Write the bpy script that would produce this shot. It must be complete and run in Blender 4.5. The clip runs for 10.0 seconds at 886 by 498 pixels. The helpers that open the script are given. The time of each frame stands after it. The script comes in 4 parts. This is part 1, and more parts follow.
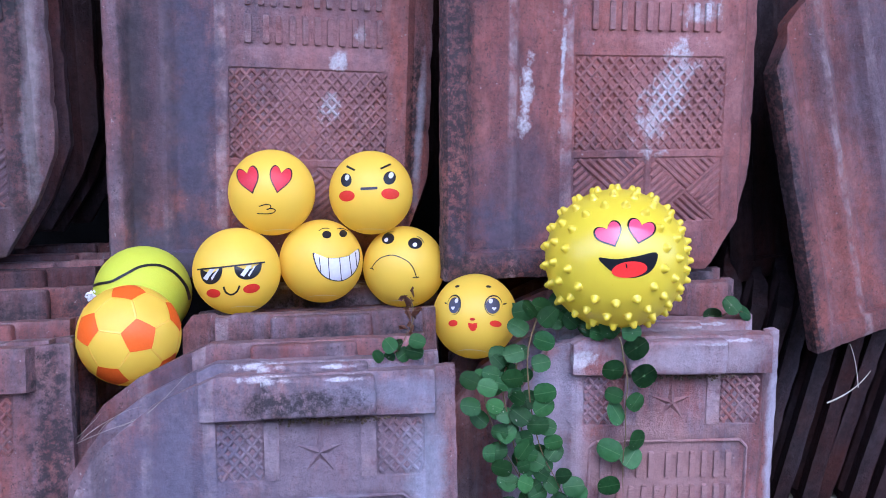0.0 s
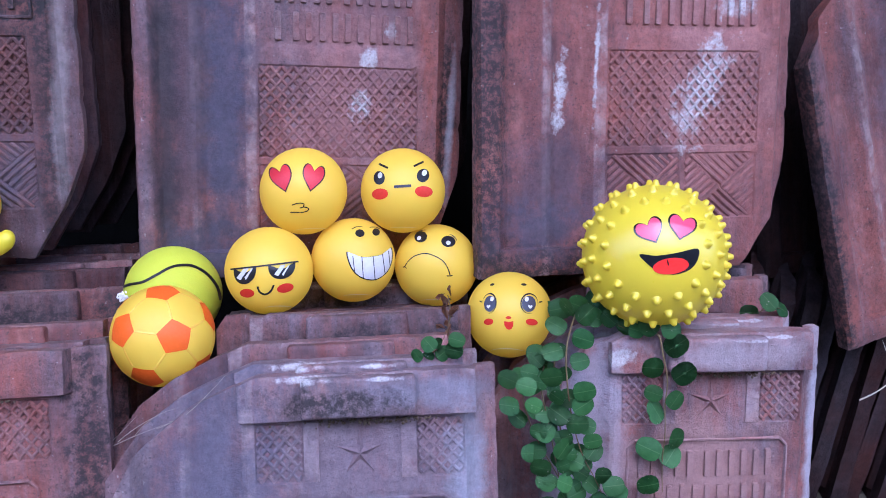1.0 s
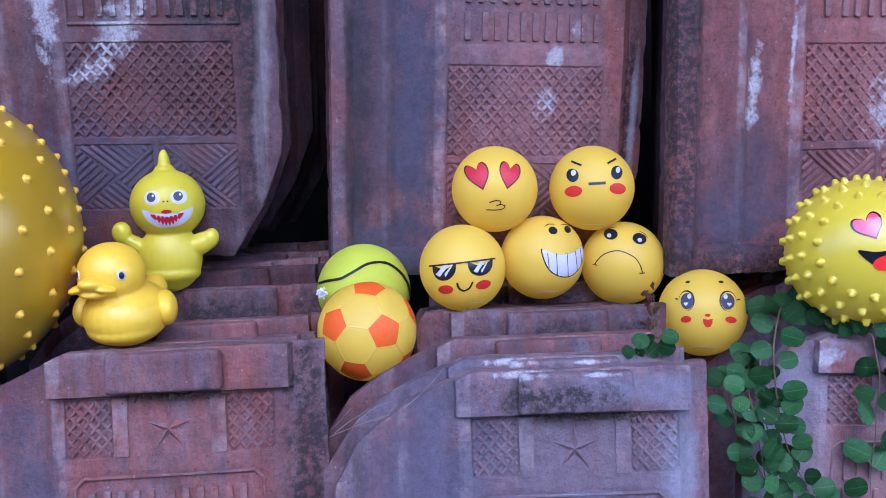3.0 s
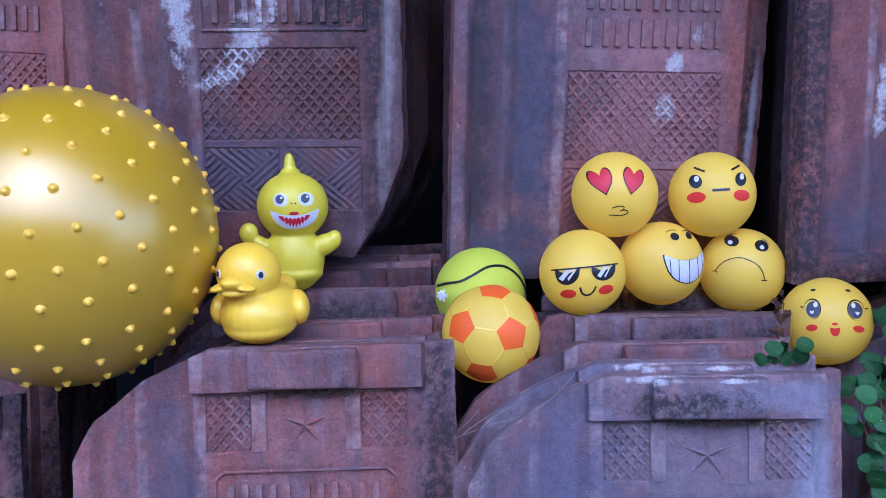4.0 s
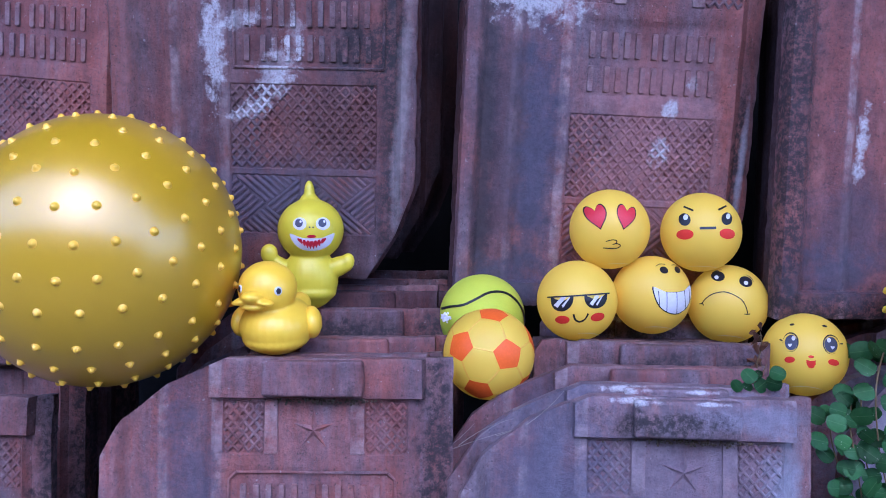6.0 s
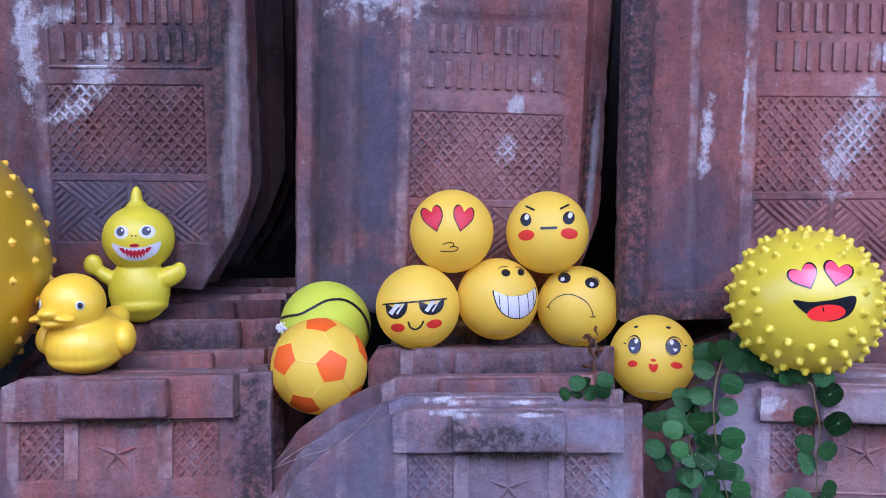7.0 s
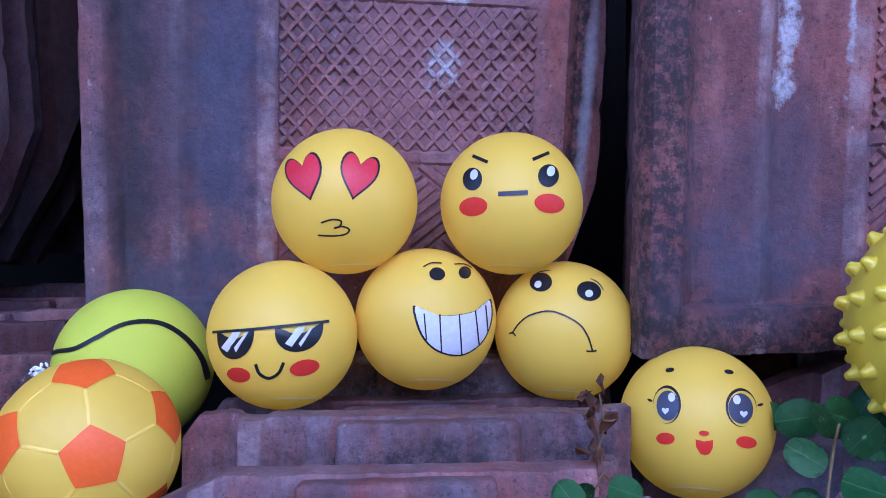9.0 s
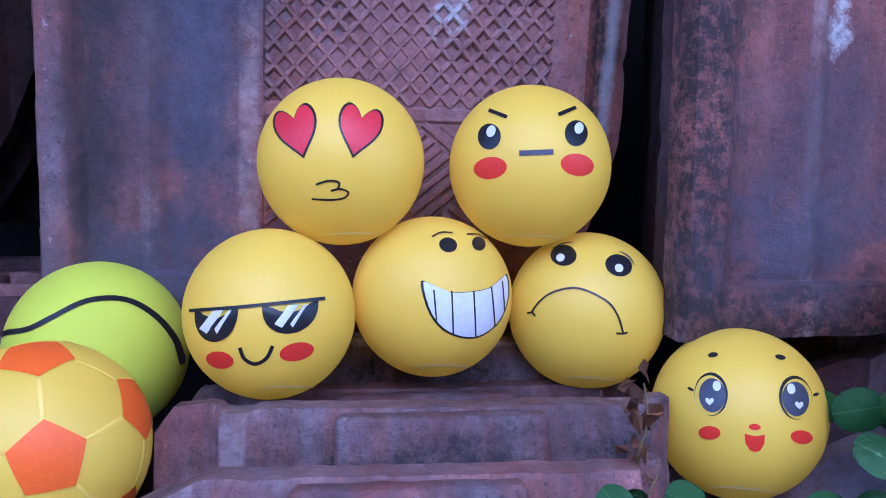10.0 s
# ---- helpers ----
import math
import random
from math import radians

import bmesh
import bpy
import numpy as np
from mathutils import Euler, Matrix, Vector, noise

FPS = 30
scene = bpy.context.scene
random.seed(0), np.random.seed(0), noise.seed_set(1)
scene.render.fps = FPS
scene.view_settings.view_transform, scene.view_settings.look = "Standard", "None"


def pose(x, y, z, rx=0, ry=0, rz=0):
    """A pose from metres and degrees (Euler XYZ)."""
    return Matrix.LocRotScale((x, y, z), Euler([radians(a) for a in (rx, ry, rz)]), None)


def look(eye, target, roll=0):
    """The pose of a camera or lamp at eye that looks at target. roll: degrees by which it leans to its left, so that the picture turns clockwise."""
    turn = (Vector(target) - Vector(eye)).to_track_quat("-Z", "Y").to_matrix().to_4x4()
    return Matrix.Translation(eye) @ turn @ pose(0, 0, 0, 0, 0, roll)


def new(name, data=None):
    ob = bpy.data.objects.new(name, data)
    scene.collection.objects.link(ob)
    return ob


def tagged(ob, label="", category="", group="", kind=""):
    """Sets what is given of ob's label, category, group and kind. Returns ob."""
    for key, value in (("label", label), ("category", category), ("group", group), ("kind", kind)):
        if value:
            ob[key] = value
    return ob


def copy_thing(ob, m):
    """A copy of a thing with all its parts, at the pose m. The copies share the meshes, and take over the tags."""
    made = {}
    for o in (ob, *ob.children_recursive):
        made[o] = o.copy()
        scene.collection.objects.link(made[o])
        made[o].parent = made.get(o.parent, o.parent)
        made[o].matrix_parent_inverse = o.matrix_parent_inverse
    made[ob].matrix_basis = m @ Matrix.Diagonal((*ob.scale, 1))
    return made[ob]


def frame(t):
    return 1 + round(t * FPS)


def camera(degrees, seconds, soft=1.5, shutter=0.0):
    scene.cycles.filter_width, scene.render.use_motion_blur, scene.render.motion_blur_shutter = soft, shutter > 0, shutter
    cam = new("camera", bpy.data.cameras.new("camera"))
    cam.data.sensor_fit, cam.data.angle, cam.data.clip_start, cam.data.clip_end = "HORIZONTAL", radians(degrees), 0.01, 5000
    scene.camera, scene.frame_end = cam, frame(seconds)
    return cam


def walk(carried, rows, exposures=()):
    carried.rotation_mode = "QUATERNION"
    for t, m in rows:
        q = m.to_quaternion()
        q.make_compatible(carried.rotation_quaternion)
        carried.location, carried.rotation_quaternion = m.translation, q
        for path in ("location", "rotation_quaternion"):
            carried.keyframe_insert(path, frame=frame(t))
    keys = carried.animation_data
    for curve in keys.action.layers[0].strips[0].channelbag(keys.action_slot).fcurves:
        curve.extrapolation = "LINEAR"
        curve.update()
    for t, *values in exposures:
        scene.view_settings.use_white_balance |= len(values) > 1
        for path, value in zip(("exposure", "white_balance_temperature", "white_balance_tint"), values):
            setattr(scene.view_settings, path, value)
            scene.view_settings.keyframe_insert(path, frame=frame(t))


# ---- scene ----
cam = camera(54.7, 10.0, 0.95)
METRES, EYE, TILT, LEAN, TURN = 0.8, 0.60, -13.0, 0.0, 0.0
ROWS = [
    (0.0, 0.0, 0.0, 0.0, -0.0, -0.0, 0.0),
    (0.5, -0.0118, 0.0054, -0.0, 0.05, -0.01, 0.28),
    (1.0, -0.0315, 0.0085, -0.0022, 0.09, 0.03, 0.39),
    (1.5, -0.0564, 0.0079, -0.003, 0.52, -0.01, 0.4),
    (2.0, -0.0806, 0.0039, -0.0058, 1.51, 0.15, 0.51),
    (2.5, -0.1122, 0.002, -0.0075, 2.99, 0.21, 0.51),
    (2.7, -0.1280, 0.0005, -0.0078, 3.75, 0.26, 0.46),
    (4.0, -0.2185, -0.0179, -0.0085, 7.92, 0.62, -0.38),
    (4.5, -0.2691, -0.0484, -0.0162, 9.58, 1.12, -1.61),
    (5.0, -0.2818, -0.0762, -0.0251, 10.39, 1.52, -2.24),
    (5.2, -0.2750, -0.0790, -0.0250, 9.97, 2.1, -2.28),
    (6.5, -0.1275, -0.0761, -0.0122, 8.74, 2.81, -2.19),
    (7.0, -0.0688, -0.0174, -0.0059, 7.1, 2.86, -1.07),
    (7.5, -0.0409, 0.0902, -0.0006, 6.19, 3.01, -0.89),
    (8.0, -0.0381, 0.1952, 0.0012, 5.99, 3.13, -0.87),
    (8.5, -0.0492, 0.2828, 0.0045, 5.88, 3.0, -0.87),
    (9.0, -0.0634, 0.3539, 0.0039, 5.48, 2.87, -0.81),
    (9.5, -0.083, 0.405, -0.002, 4.62, 1.96, -1.05),
    (10.0, -0.0881, 0.4119, 0.0001, 3.61, 1.61, -1.06),
]
EXPOSURES = [(0.0, 0.16, 5060, 23), (2.5, -0.06, 4910, 25), (4.5, -0.24, 4470, 23), (5.2, -0.11, 4670, 23), (6.5, -0.23, 4620, 29), (7.0, -0.14, 4970, 26), (8.0, -0.09, 4610, 30), (9.0, -0.29, 4360, 30), (10.0, -0.18, 4360, 26)]
walk(cam, [(t, pose(0, 0, EYE, TILT, LEAN, TURN) @ pose(METRES * x, METRES * y, METRES * z, 90 + pitch, roll, yaw)) for t, x, y, z, yaw, pitch, roll in ROWS], EXPOSURES)

from mathutils import Quaternion

# ---- light ----
world = bpy.data.worlds.new("sky")
scene.world = world
world.use_nodes = True
wn = world.node_tree.nodes
sky = wn.new("ShaderNodeTexSky")
sky.sky_type, sky.sun_disc = "NISHITA", False
sky.sun_elevation, sky.sun_rotation = radians(52), radians(172)
sky.air_density, sky.dust_density, sky.ozone_density = 1.2, 1.6, 1.2
wn["Background"].inputs["Strength"].default_value = 0.71
world.node_tree.links.new(sky.outputs[0], wn["Background"].inputs["Color"])
sun = new("sun", bpy.data.lights.new("sun", "SUN"))
sun.data.energy, sun.data.angle, sun.data.color = 1.17, radians(120), (1.0, 0.97, 0.93)
sun.matrix_world = look((0.18, -1.3, 1.9), (0, 0.6, 0.4))


# ---- materials ----
class Nodes:
    """A small builder for node materials."""

    def __init__(self, name):
        self.mat = bpy.data.materials.new(name)
        self.mat.use_nodes = True
        self.tree = self.mat.node_tree
        self.bsdf = self.tree.nodes["Principled BSDF"]

    def node(self, kind, **values):
        n = self.tree.nodes.new("ShaderNode" + kind)
        for key, value in values.items():
            setattr(n, key, value)
        return n

    def link(self, a, b):
        self.tree.links.new(a, b)

    def value(self, socket, v):
        if hasattr(v, "is_output"):
            self.link(v, socket)
        else:
            socket.default_value = v

    def math(self, op, a, b=0.0, clamp=False):
        n = self.node("Math", operation=op, use_clamp=clamp)
        self.value(n.inputs[0], a)
        self.value(n.inputs[1], b)
        return n.outputs[0]

    def coords(self, spread=9.0):
        """Object coordinates, shifted for each object."""
        tc, info = self.node("TexCoord"), self.node("ObjectInfo")
        mul = self.node("VectorMath", operation="SCALE")
        mul.inputs[0].default_value = (spread, spread * 0.7, spread * 1.3)
        self.link(info.outputs["Random"], mul.inputs["Scale"])
        add = self.node("VectorMath", operation="ADD")
        self.link(tc.outputs["Object"], add.inputs[0])
        self.link(mul.outputs[0], add.inputs[1])
        return tc.outputs["Object"], add.outputs[0], info.outputs["Random"]

    def noise(self, vec, scale, detail=4.0, rough=0.6, stretch=None):
        if stretch:
            m = self.node("Mapping")
            m.inputs["Scale"].default_value = stretch
            self.link(vec, m.inputs["Vector"])
            vec = m.outputs[0]
        n = self.node("TexNoise")
        n.inputs["Scale"].default_value, n.inputs["Detail"].default_value, n.inputs["Roughness"].default_value = scale, detail, rough
        self.link(vec, n.inputs["Vector"])
        return n.outputs["Fac"]

    def ramp(self, fac, lo, hi, a=0.0, b=1.0):
        n = self.node("MapRange", clamp=True)
        self.link(fac, n.inputs["Value"])
        for i, v in zip((1, 2, 3, 4), (lo, hi, a, b)):
            n.inputs[i].default_value = v
        return n.outputs[0]

    def mix(self, fac, a, b):
        n = self.node("Mix", data_type="RGBA")
        self.value(n.inputs["Factor"], fac)
        for s, v in ((n.inputs[6], a), (n.inputs[7], b)):
            if hasattr(v, "is_output"):
                self.link(v, s)
            else:
                s.default_value = (*v, 1)
        return n.outputs[2]

    def bump(self, height, dist, strength=1.0, normal=None):
        n = self.node("Bump")
        n.inputs["Distance"].default_value, n.inputs["Strength"].default_value = dist, strength
        self.link(height, n.inputs["Height"])
        if normal:
            self.link(normal, n.inputs["Normal"])
        return n.outputs[0]


# The near-black serves real soot and the shade painted on tile flanks.
SOOT_SHADE, BLUE_GREY = (0.030, 0.024, 0.026), (0.095, 0.088, 0.125)


def terracotta(name, red=0.55, dirt=0.45, face_marks=(), dark=1.0, lichen=0.35, grain=0.33):
    """Weathered fired clay. Its face marks are each (u, v, half width, half height, turn) on the tile's face: white
    limewash, and with a tone coloured patches, some of them painted shade.
    """
    n = Nodes(name)
    own, vec, rnd = n.coords()
    big = n.noise(vec, 9, 5, 0.62)
    streak = n.noise(vec, 16, 7, 0.68, (1.9, 1.0, 0.30))
    mid = n.noise(vec, 55, 5, 0.65)
    fine = n.noise(vec, 420, 4, 0.7)
    grit = n.noise(vec, 1300, 2, 0.6)
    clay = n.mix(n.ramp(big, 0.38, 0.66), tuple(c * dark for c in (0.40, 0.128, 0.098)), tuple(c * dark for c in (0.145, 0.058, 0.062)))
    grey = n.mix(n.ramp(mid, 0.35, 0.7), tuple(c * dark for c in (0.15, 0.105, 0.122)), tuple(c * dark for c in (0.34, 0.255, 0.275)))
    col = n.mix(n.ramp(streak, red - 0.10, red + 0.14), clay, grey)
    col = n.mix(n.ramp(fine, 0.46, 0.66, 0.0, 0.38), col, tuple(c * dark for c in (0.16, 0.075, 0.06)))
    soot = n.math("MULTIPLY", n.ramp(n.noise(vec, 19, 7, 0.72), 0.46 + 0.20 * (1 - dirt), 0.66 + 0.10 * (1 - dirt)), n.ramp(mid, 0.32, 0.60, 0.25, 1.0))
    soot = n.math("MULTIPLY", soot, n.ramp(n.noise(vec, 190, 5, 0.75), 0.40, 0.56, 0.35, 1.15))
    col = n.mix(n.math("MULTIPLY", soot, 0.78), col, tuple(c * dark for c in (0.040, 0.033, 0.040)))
    bloom = n.math("MULTIPLY", n.ramp(n.noise(vec, 21, 5, 0.7, (1.0, 1.0, 0.5)), 0.60, 0.76), n.ramp(fine, 0.35, 0.6))
    col = n.mix(n.math("MULTIPLY", bloom, lichen), col, (0.52, 0.47, 0.49))
    pits = n.ramp(n.noise(vec, 430, 4, 0.65), 0.41, 0.35)
    col = n.mix(n.math("MULTIPLY", pits, 0.6), col, tuple(c * dark for c in (0.05, 0.035, 0.035)))
    veil = n.math("MULTIPLY", n.ramp(n.noise(vec, 30, 6, 0.7, (2.2, 1.0, 0.25)), 0.50, 0.68), n.ramp(fine, 0.25, 0.7, 0.3, 1.0))
    col = n.mix(n.math("MULTIPLY", veil, lichen * 0.8), col, (0.36, 0.31, 0.36))
    speck = n.ramp(n.noise(vec, 260, 2, 0.5), 0.715, 0.745)
    col = n.mix(n.math("MULTIPLY", speck, 0.35 if dark > 0.5 else 0.05), col, (0.62, 0.58, 0.56))
    drift = n.noise(vec, 27, 6, 0.7, (1.6, 1.0, 0.55))
    col = n.mix(n.ramp(drift, 0.53, 0.70, 0.0, 0.55), col, tuple(c * dark for c in (0.085, 0.058, 0.070)))
    col = n.mix(n.ramp(drift, 0.46, 0.33, 0.0, 0.40), col, tuple(c * dark for c in (0.50, 0.23, 0.19)))
    geo = n.node("NewGeometry")
    worn = n.math("MULTIPLY", n.ramp(geo.outputs["Pointiness"], 0.55, 0.66), n.ramp(mid, 0.38, 0.6))
    col = n.mix(n.math("MULTIPLY", worn, 0.6), col, tuple(c * dark for c in (0.52, 0.40, 0.39)))
    for u, v, ru, rv, turn, *tone in face_marks:
        m = n.node("Mapping", vector_type="TEXTURE")
        m.inputs["Location"].default_value = (u, 0, v)
        m.inputs["Rotation"].default_value = (0, radians(turn), 0)
        m.inputs["Scale"].default_value = (ru, 1, rv)
        n.link(own, m.inputs["Vector"])
        flat = n.node("VectorMath", operation="MULTIPLY")
        flat.inputs[1].default_value = (1, 0, 1)
        n.link(m.outputs[0], flat.inputs[0])
        length = n.node("VectorMath", operation="LENGTH")
        n.link(flat.outputs[0], length.inputs[0])
        if tone:
            edge = n.math("ADD", length.outputs["Value"], n.math("MULTIPLY", n.math("SUBTRACT", n.noise(vec, 34, 7, 0.72), 0.5), 2.6))
            mask = n.ramp(edge, 1.2, 0.35)
            if tone[0] is SOOT_SHADE:
                edge = n.math("ADD", length.outputs["Value"], n.math("MULTIPLY", n.math("SUBTRACT", n.noise(vec, 80, 6, 0.75), 0.5), 3.4))
                mask = n.math("MULTIPLY", n.ramp(edge, 1.15, 0.45), n.ramp(n.noise(vec, 170, 5, 0.78), 0.41, 0.54, 0.25, 1.0))
        else:
            edge = n.math("ADD", length.outputs["Value"], n.math("MULTIPLY", n.math("SUBTRACT", n.noise(own, 85, 5, 0.7), 0.5), 3.2))
            mask = n.math("MULTIPLY", n.ramp(edge, 1.0, 0.45), n.ramp(fine, 0.3, 0.52, 0.25, 1.0))
        if not tone and u > -0.008:
            sep = n.node("SeparateXYZ")
            n.link(own, sep.inputs[0])
            mask = n.math("MULTIPLY", mask, n.ramp(sep.outputs["Y"], 0.0015, 0.0004, 0.12, 1.0))
        col = n.mix(n.math("MULTIPLY", mask, (0.92 if tone[0] is SOOT_SHADE else 0.75) if tone else 0.85), col, tone[0] if tone else (0.68, 0.65, 0.65))
    crust = n.noise(vec, 150, 8, 0.78)
    toned = n.node("Mix", data_type="RGBA", blend_type="MULTIPLY")
    toned.inputs["Factor"].default_value = 1.0
    n.link(col, toned.inputs[6])
    n.link(n.mix(n.ramp(crust, 0.36, 0.62), tuple(0.82 * c * (1 - grain) for c in (1.0, 0.99, 0.99)), (0.82, 0.805, 0.80)), toned.inputs[7])
    n.link(toned.outputs[2], n.bsdf.inputs["Base Color"])
    n.link(n.ramp(mid, 0.3, 0.7, 0.62, 0.88), n.bsdf.inputs["Roughness"])
    n.bsdf.inputs["Specular IOR Level"].default_value = 0.42 if dark > 0.5 else 0.12
    b = n.bump(crust, 0.0016, 0.6, n.bump(mid, 0.0026, 0.7))
    b = n.bump(fine, 0.0010, 0.8, b)
    n.link(n.bump(grit, 0.0003, 0.5, b), n.bsdf.inputs["Normal"])
    return n.mat


def rubber(name, color, rough=0.42, under=None, scatter=0.12, grain=0.0, coat=(0.0, 0.4)):
    """Moulded vinyl, faintly blotched and scuffed."""
    n = Nodes(name)
    own, vec, rnd = n.coords()
    soft = n.noise(vec, 38, 3, 0.5)
    dust = n.noise(vec, 300, 4, 0.7)
    col = n.mix(n.ramp(soft, 0.3, 0.7), color, under or tuple(c * 0.93 for c in color))
    col = n.mix(n.ramp(dust, 0.66, 0.8, 0.0, 0.22), col, tuple(c * 0.6 for c in color))
    n.link(col, n.bsdf.inputs["Base Color"])
    n.link(n.ramp(dust, 0.3, 0.7, rough - 0.05, rough + 0.07), n.bsdf.inputs["Roughness"])
    n.bsdf.inputs["Subsurface Weight"].default_value = scatter
    n.bsdf.inputs["Subsurface Radius"].default_value = (0.030, 0.019, 0.003)
    n.bsdf.inputs["Subsurface Scale"].default_value = 1.0
    n.bsdf.inputs["Specular IOR Level"].default_value = 0.65
    n.bsdf.inputs["Coat Weight"].default_value, n.bsdf.inputs["Coat Roughness"].default_value = coat
    n.bsdf.inputs["Coat IOR"].default_value = 1.7
    n.link(n.bump(dust if grain == 0 else n.noise(vec, 650, 3, 0.6), 0.0002 + grain, 0.35), n.bsdf.inputs["Normal"])
    return n.mat


def shell(mat, color, share=0.42):
    """Makes a vinyl a thin hollow skin that lets light through."""
    t = mat.node_tree
    through_skin, both = t.nodes.new("ShaderNodeBsdfTranslucent"), t.nodes.new("ShaderNodeMixShader")
    through_skin.inputs["Color"].default_value = (*color, 1)
    both.inputs[0].default_value = share
    t.links.new(t.nodes["Principled BSDF"].outputs[0], both.inputs[1])
    t.links.new(through_skin.outputs[0], both.inputs[2])
    t.links.new(both.outputs[0], t.nodes["Material Output"].inputs["Surface"])
    return mat


def ink(name, color, rough=0.4):
    n = Nodes(name)
    own, vec, rnd = n.coords()
    wear = n.noise(vec, 500, 3, 0.6)
    n.link(n.mix(n.ramp(wear, 0.45, 0.8, 0.0, 0.4), color, tuple(min(1, c * 1.25 + 0.015) for c in color)), n.bsdf.inputs["Base Color"])
    n.bsdf.inputs["Roughness"].default_value = rough
    n.bsdf.inputs["Specular IOR Level"].default_value = 0.3 if rough > 0.2 else 0.6
    return n.mat


def foliage(name, a, b, veined=False):
    n = Nodes(name)
    own, vec, rnd = n.coords()
    spots = n.noise(vec, 3.5 if veined else 160, 5, 0.65)
    col = n.mix(n.ramp(spots, 0.35, 0.7), a, b)
    tone = n.mix(rnd, tuple(c * 0.7 for c in a), tuple(c * 1.25 for c in b))
    col = n.mix(0.45, col, tone)
    if veined:
        sep = n.node("SeparateXYZ")
        n.link(own, sep.inputs[0])
        rib = n.ramp(n.math("ABSOLUTE", sep.outputs["X"]), 0.020, 0.008)
        col = n.mix(n.math("MULTIPLY", rib, 0.35), col, (0.16, 0.26, 0.10))
        hole = n.ramp(n.noise(vec, 5, 3, 0.6), 0.69, 0.72)
        col = n.mix(n.math("MULTIPLY", hole, 0.8), col, (0.50, 0.50, 0.36))
    n.link(col, n.bsdf.inputs["Base Color"])
    n.bsdf.inputs["Roughness"].default_value = 0.45
    n.bsdf.inputs["Specular IOR Level"].default_value = 0.22
    n.bsdf.inputs["Subsurface Weight"].default_value = 0.05
    n.link(n.bump(spots, 0.0008, 0.5), n.bsdf.inputs["Normal"])
    return n.mat


LIP = ((-0.098, -0.02, 0.022, 0.30, 0, SOOT_SHADE), (-0.05, -0.166, 0.09, 0.020, 0, SOOT_SHADE))
# Strips at u 0.165 put the recessed right flank's shade into the colour.
CLAY = terracotta("weathered_clay", 0.54, 0.62, ((-0.03, 0.02, 0.03, 0.2, 0, BLUE_GREY), (0.165, 0.05, 0.017, 0.16, 0, SOOT_SHADE)), dark=0.9)
CLAY_ROSE = terracotta("rosy_clay", 0.60, 0.30, ((-0.04, 0.02, 0.07, 0.25, 0, (0.36, 0.20, 0.205)), (0.165, 0.05, 0.017, 0.16, 0, SOOT_SHADE)), grain=0.22)
CLAY_RED = terracotta("red_clay", 0.70, 0.30, (*LIP, (-0.045, -0.10, 0.045, 0.05, 0, (0.095, 0.065, 0.085)), (0.085, 0.0, 0.06, 0.12, 0, (0.42, 0.19, 0.17)), (-0.05, -0.135, 0.05, 0.022, 0, BLUE_GREY), (-0.037, -0.030, 0.0062, 0.030, 5), (-0.010, -0.01, 0.0020, 0.045, 2), (0.078, -0.030, 0.018, 0.050, 24), (0.105, 0.035, 0.018, 0.010, 0)), lichen=0.2)
# The strip at u -0.072 paints the side channel's shade as a dark colour.
CLAY_MARKED = terracotta("clay_with_splashes", 0.53, 0.35, ((-0.050, -0.04, 0.040, 0.19, 0, (0.085, 0.060, 0.075)), (0.075, -0.02, 0.055, 0.08, 0, (0.40, 0.20, 0.19)), (-0.072, -0.05, 0.010, 0.20, 0, (0.045, 0.038, 0.044)), (-0.026, -0.04, 0.020, 0.19, 0, (0.085, 0.083, 0.125)), (-0.05, -0.15, 0.06, 0.025, 0, BLUE_GREY), (0.151, -0.05, 0.006, 0.12, 2, SOOT_SHADE), (0.088, 0.008, 0.008, 0.010, 0), (0.080, -0.030, 0.010, 0.013, 0), (0.157, -0.05, 0.004, 0.06, 2, (0.5, 0.5, 0.56)), (0.105, 0.03, 0.005, 0.009, 0), (-0.04, 0.10, 0.05, 0.025, 12)), lichen=0.2)
CLAY_LIMED = terracotta("clay_with_limewash", 0.54, 0.6, ((0.140, -0.03, 0.012, 0.20, 0, SOOT_SHADE), (0.09, -0.03, 0.05, 0.05, 0, (0.13, 0.05, 0.045)), (0.03, -0.10, 0.10, 0.04, 0, BLUE_GREY), (0.12, 0.03, 0.04, 0.03, 0, SOOT_SHADE), (0.040, 0.010, 0.017, 0.036, 28), (0.056, 0.040, 0.010, 0.026, 10), (0.012, 0.055, 0.022, 0.009, -20), (-0.014, 0.03, 0.011, 0.06, 0), (0.02, -0.022, 0.024, 0.007, -20), (0.150, -0.02, 0.006, 0.12, 3, (0.36, 0.30, 0.30))), dark=0.70, lichen=0.22)
CLAY_PALE = terracotta("pale_bloomed_clay", 0.52, 0.2, ((-0.030, 0.07, 0.036, 0.14, 4, (0.46, 0.42, 0.50)), (0.07, 0.05, 0.05, 0.05, 0, (0.36, 0.17, 0.14)), (-0.005, 0.150, 0.014, 0.007, 0), (0.11, 0.165, 0.03, 0.0015, 0), (0.158, 0.05, 0.006, 0.12, 0, (0.5, 0.48, 0.54)), (0.08, 0.155, 0.09, 0.016, 0, (0.44, 0.36, 0.38)), (0.06, 0.06, 0.07, 0.05, 0, (0.40, 0.24, 0.22))), lichen=0.7, grain=0.2)
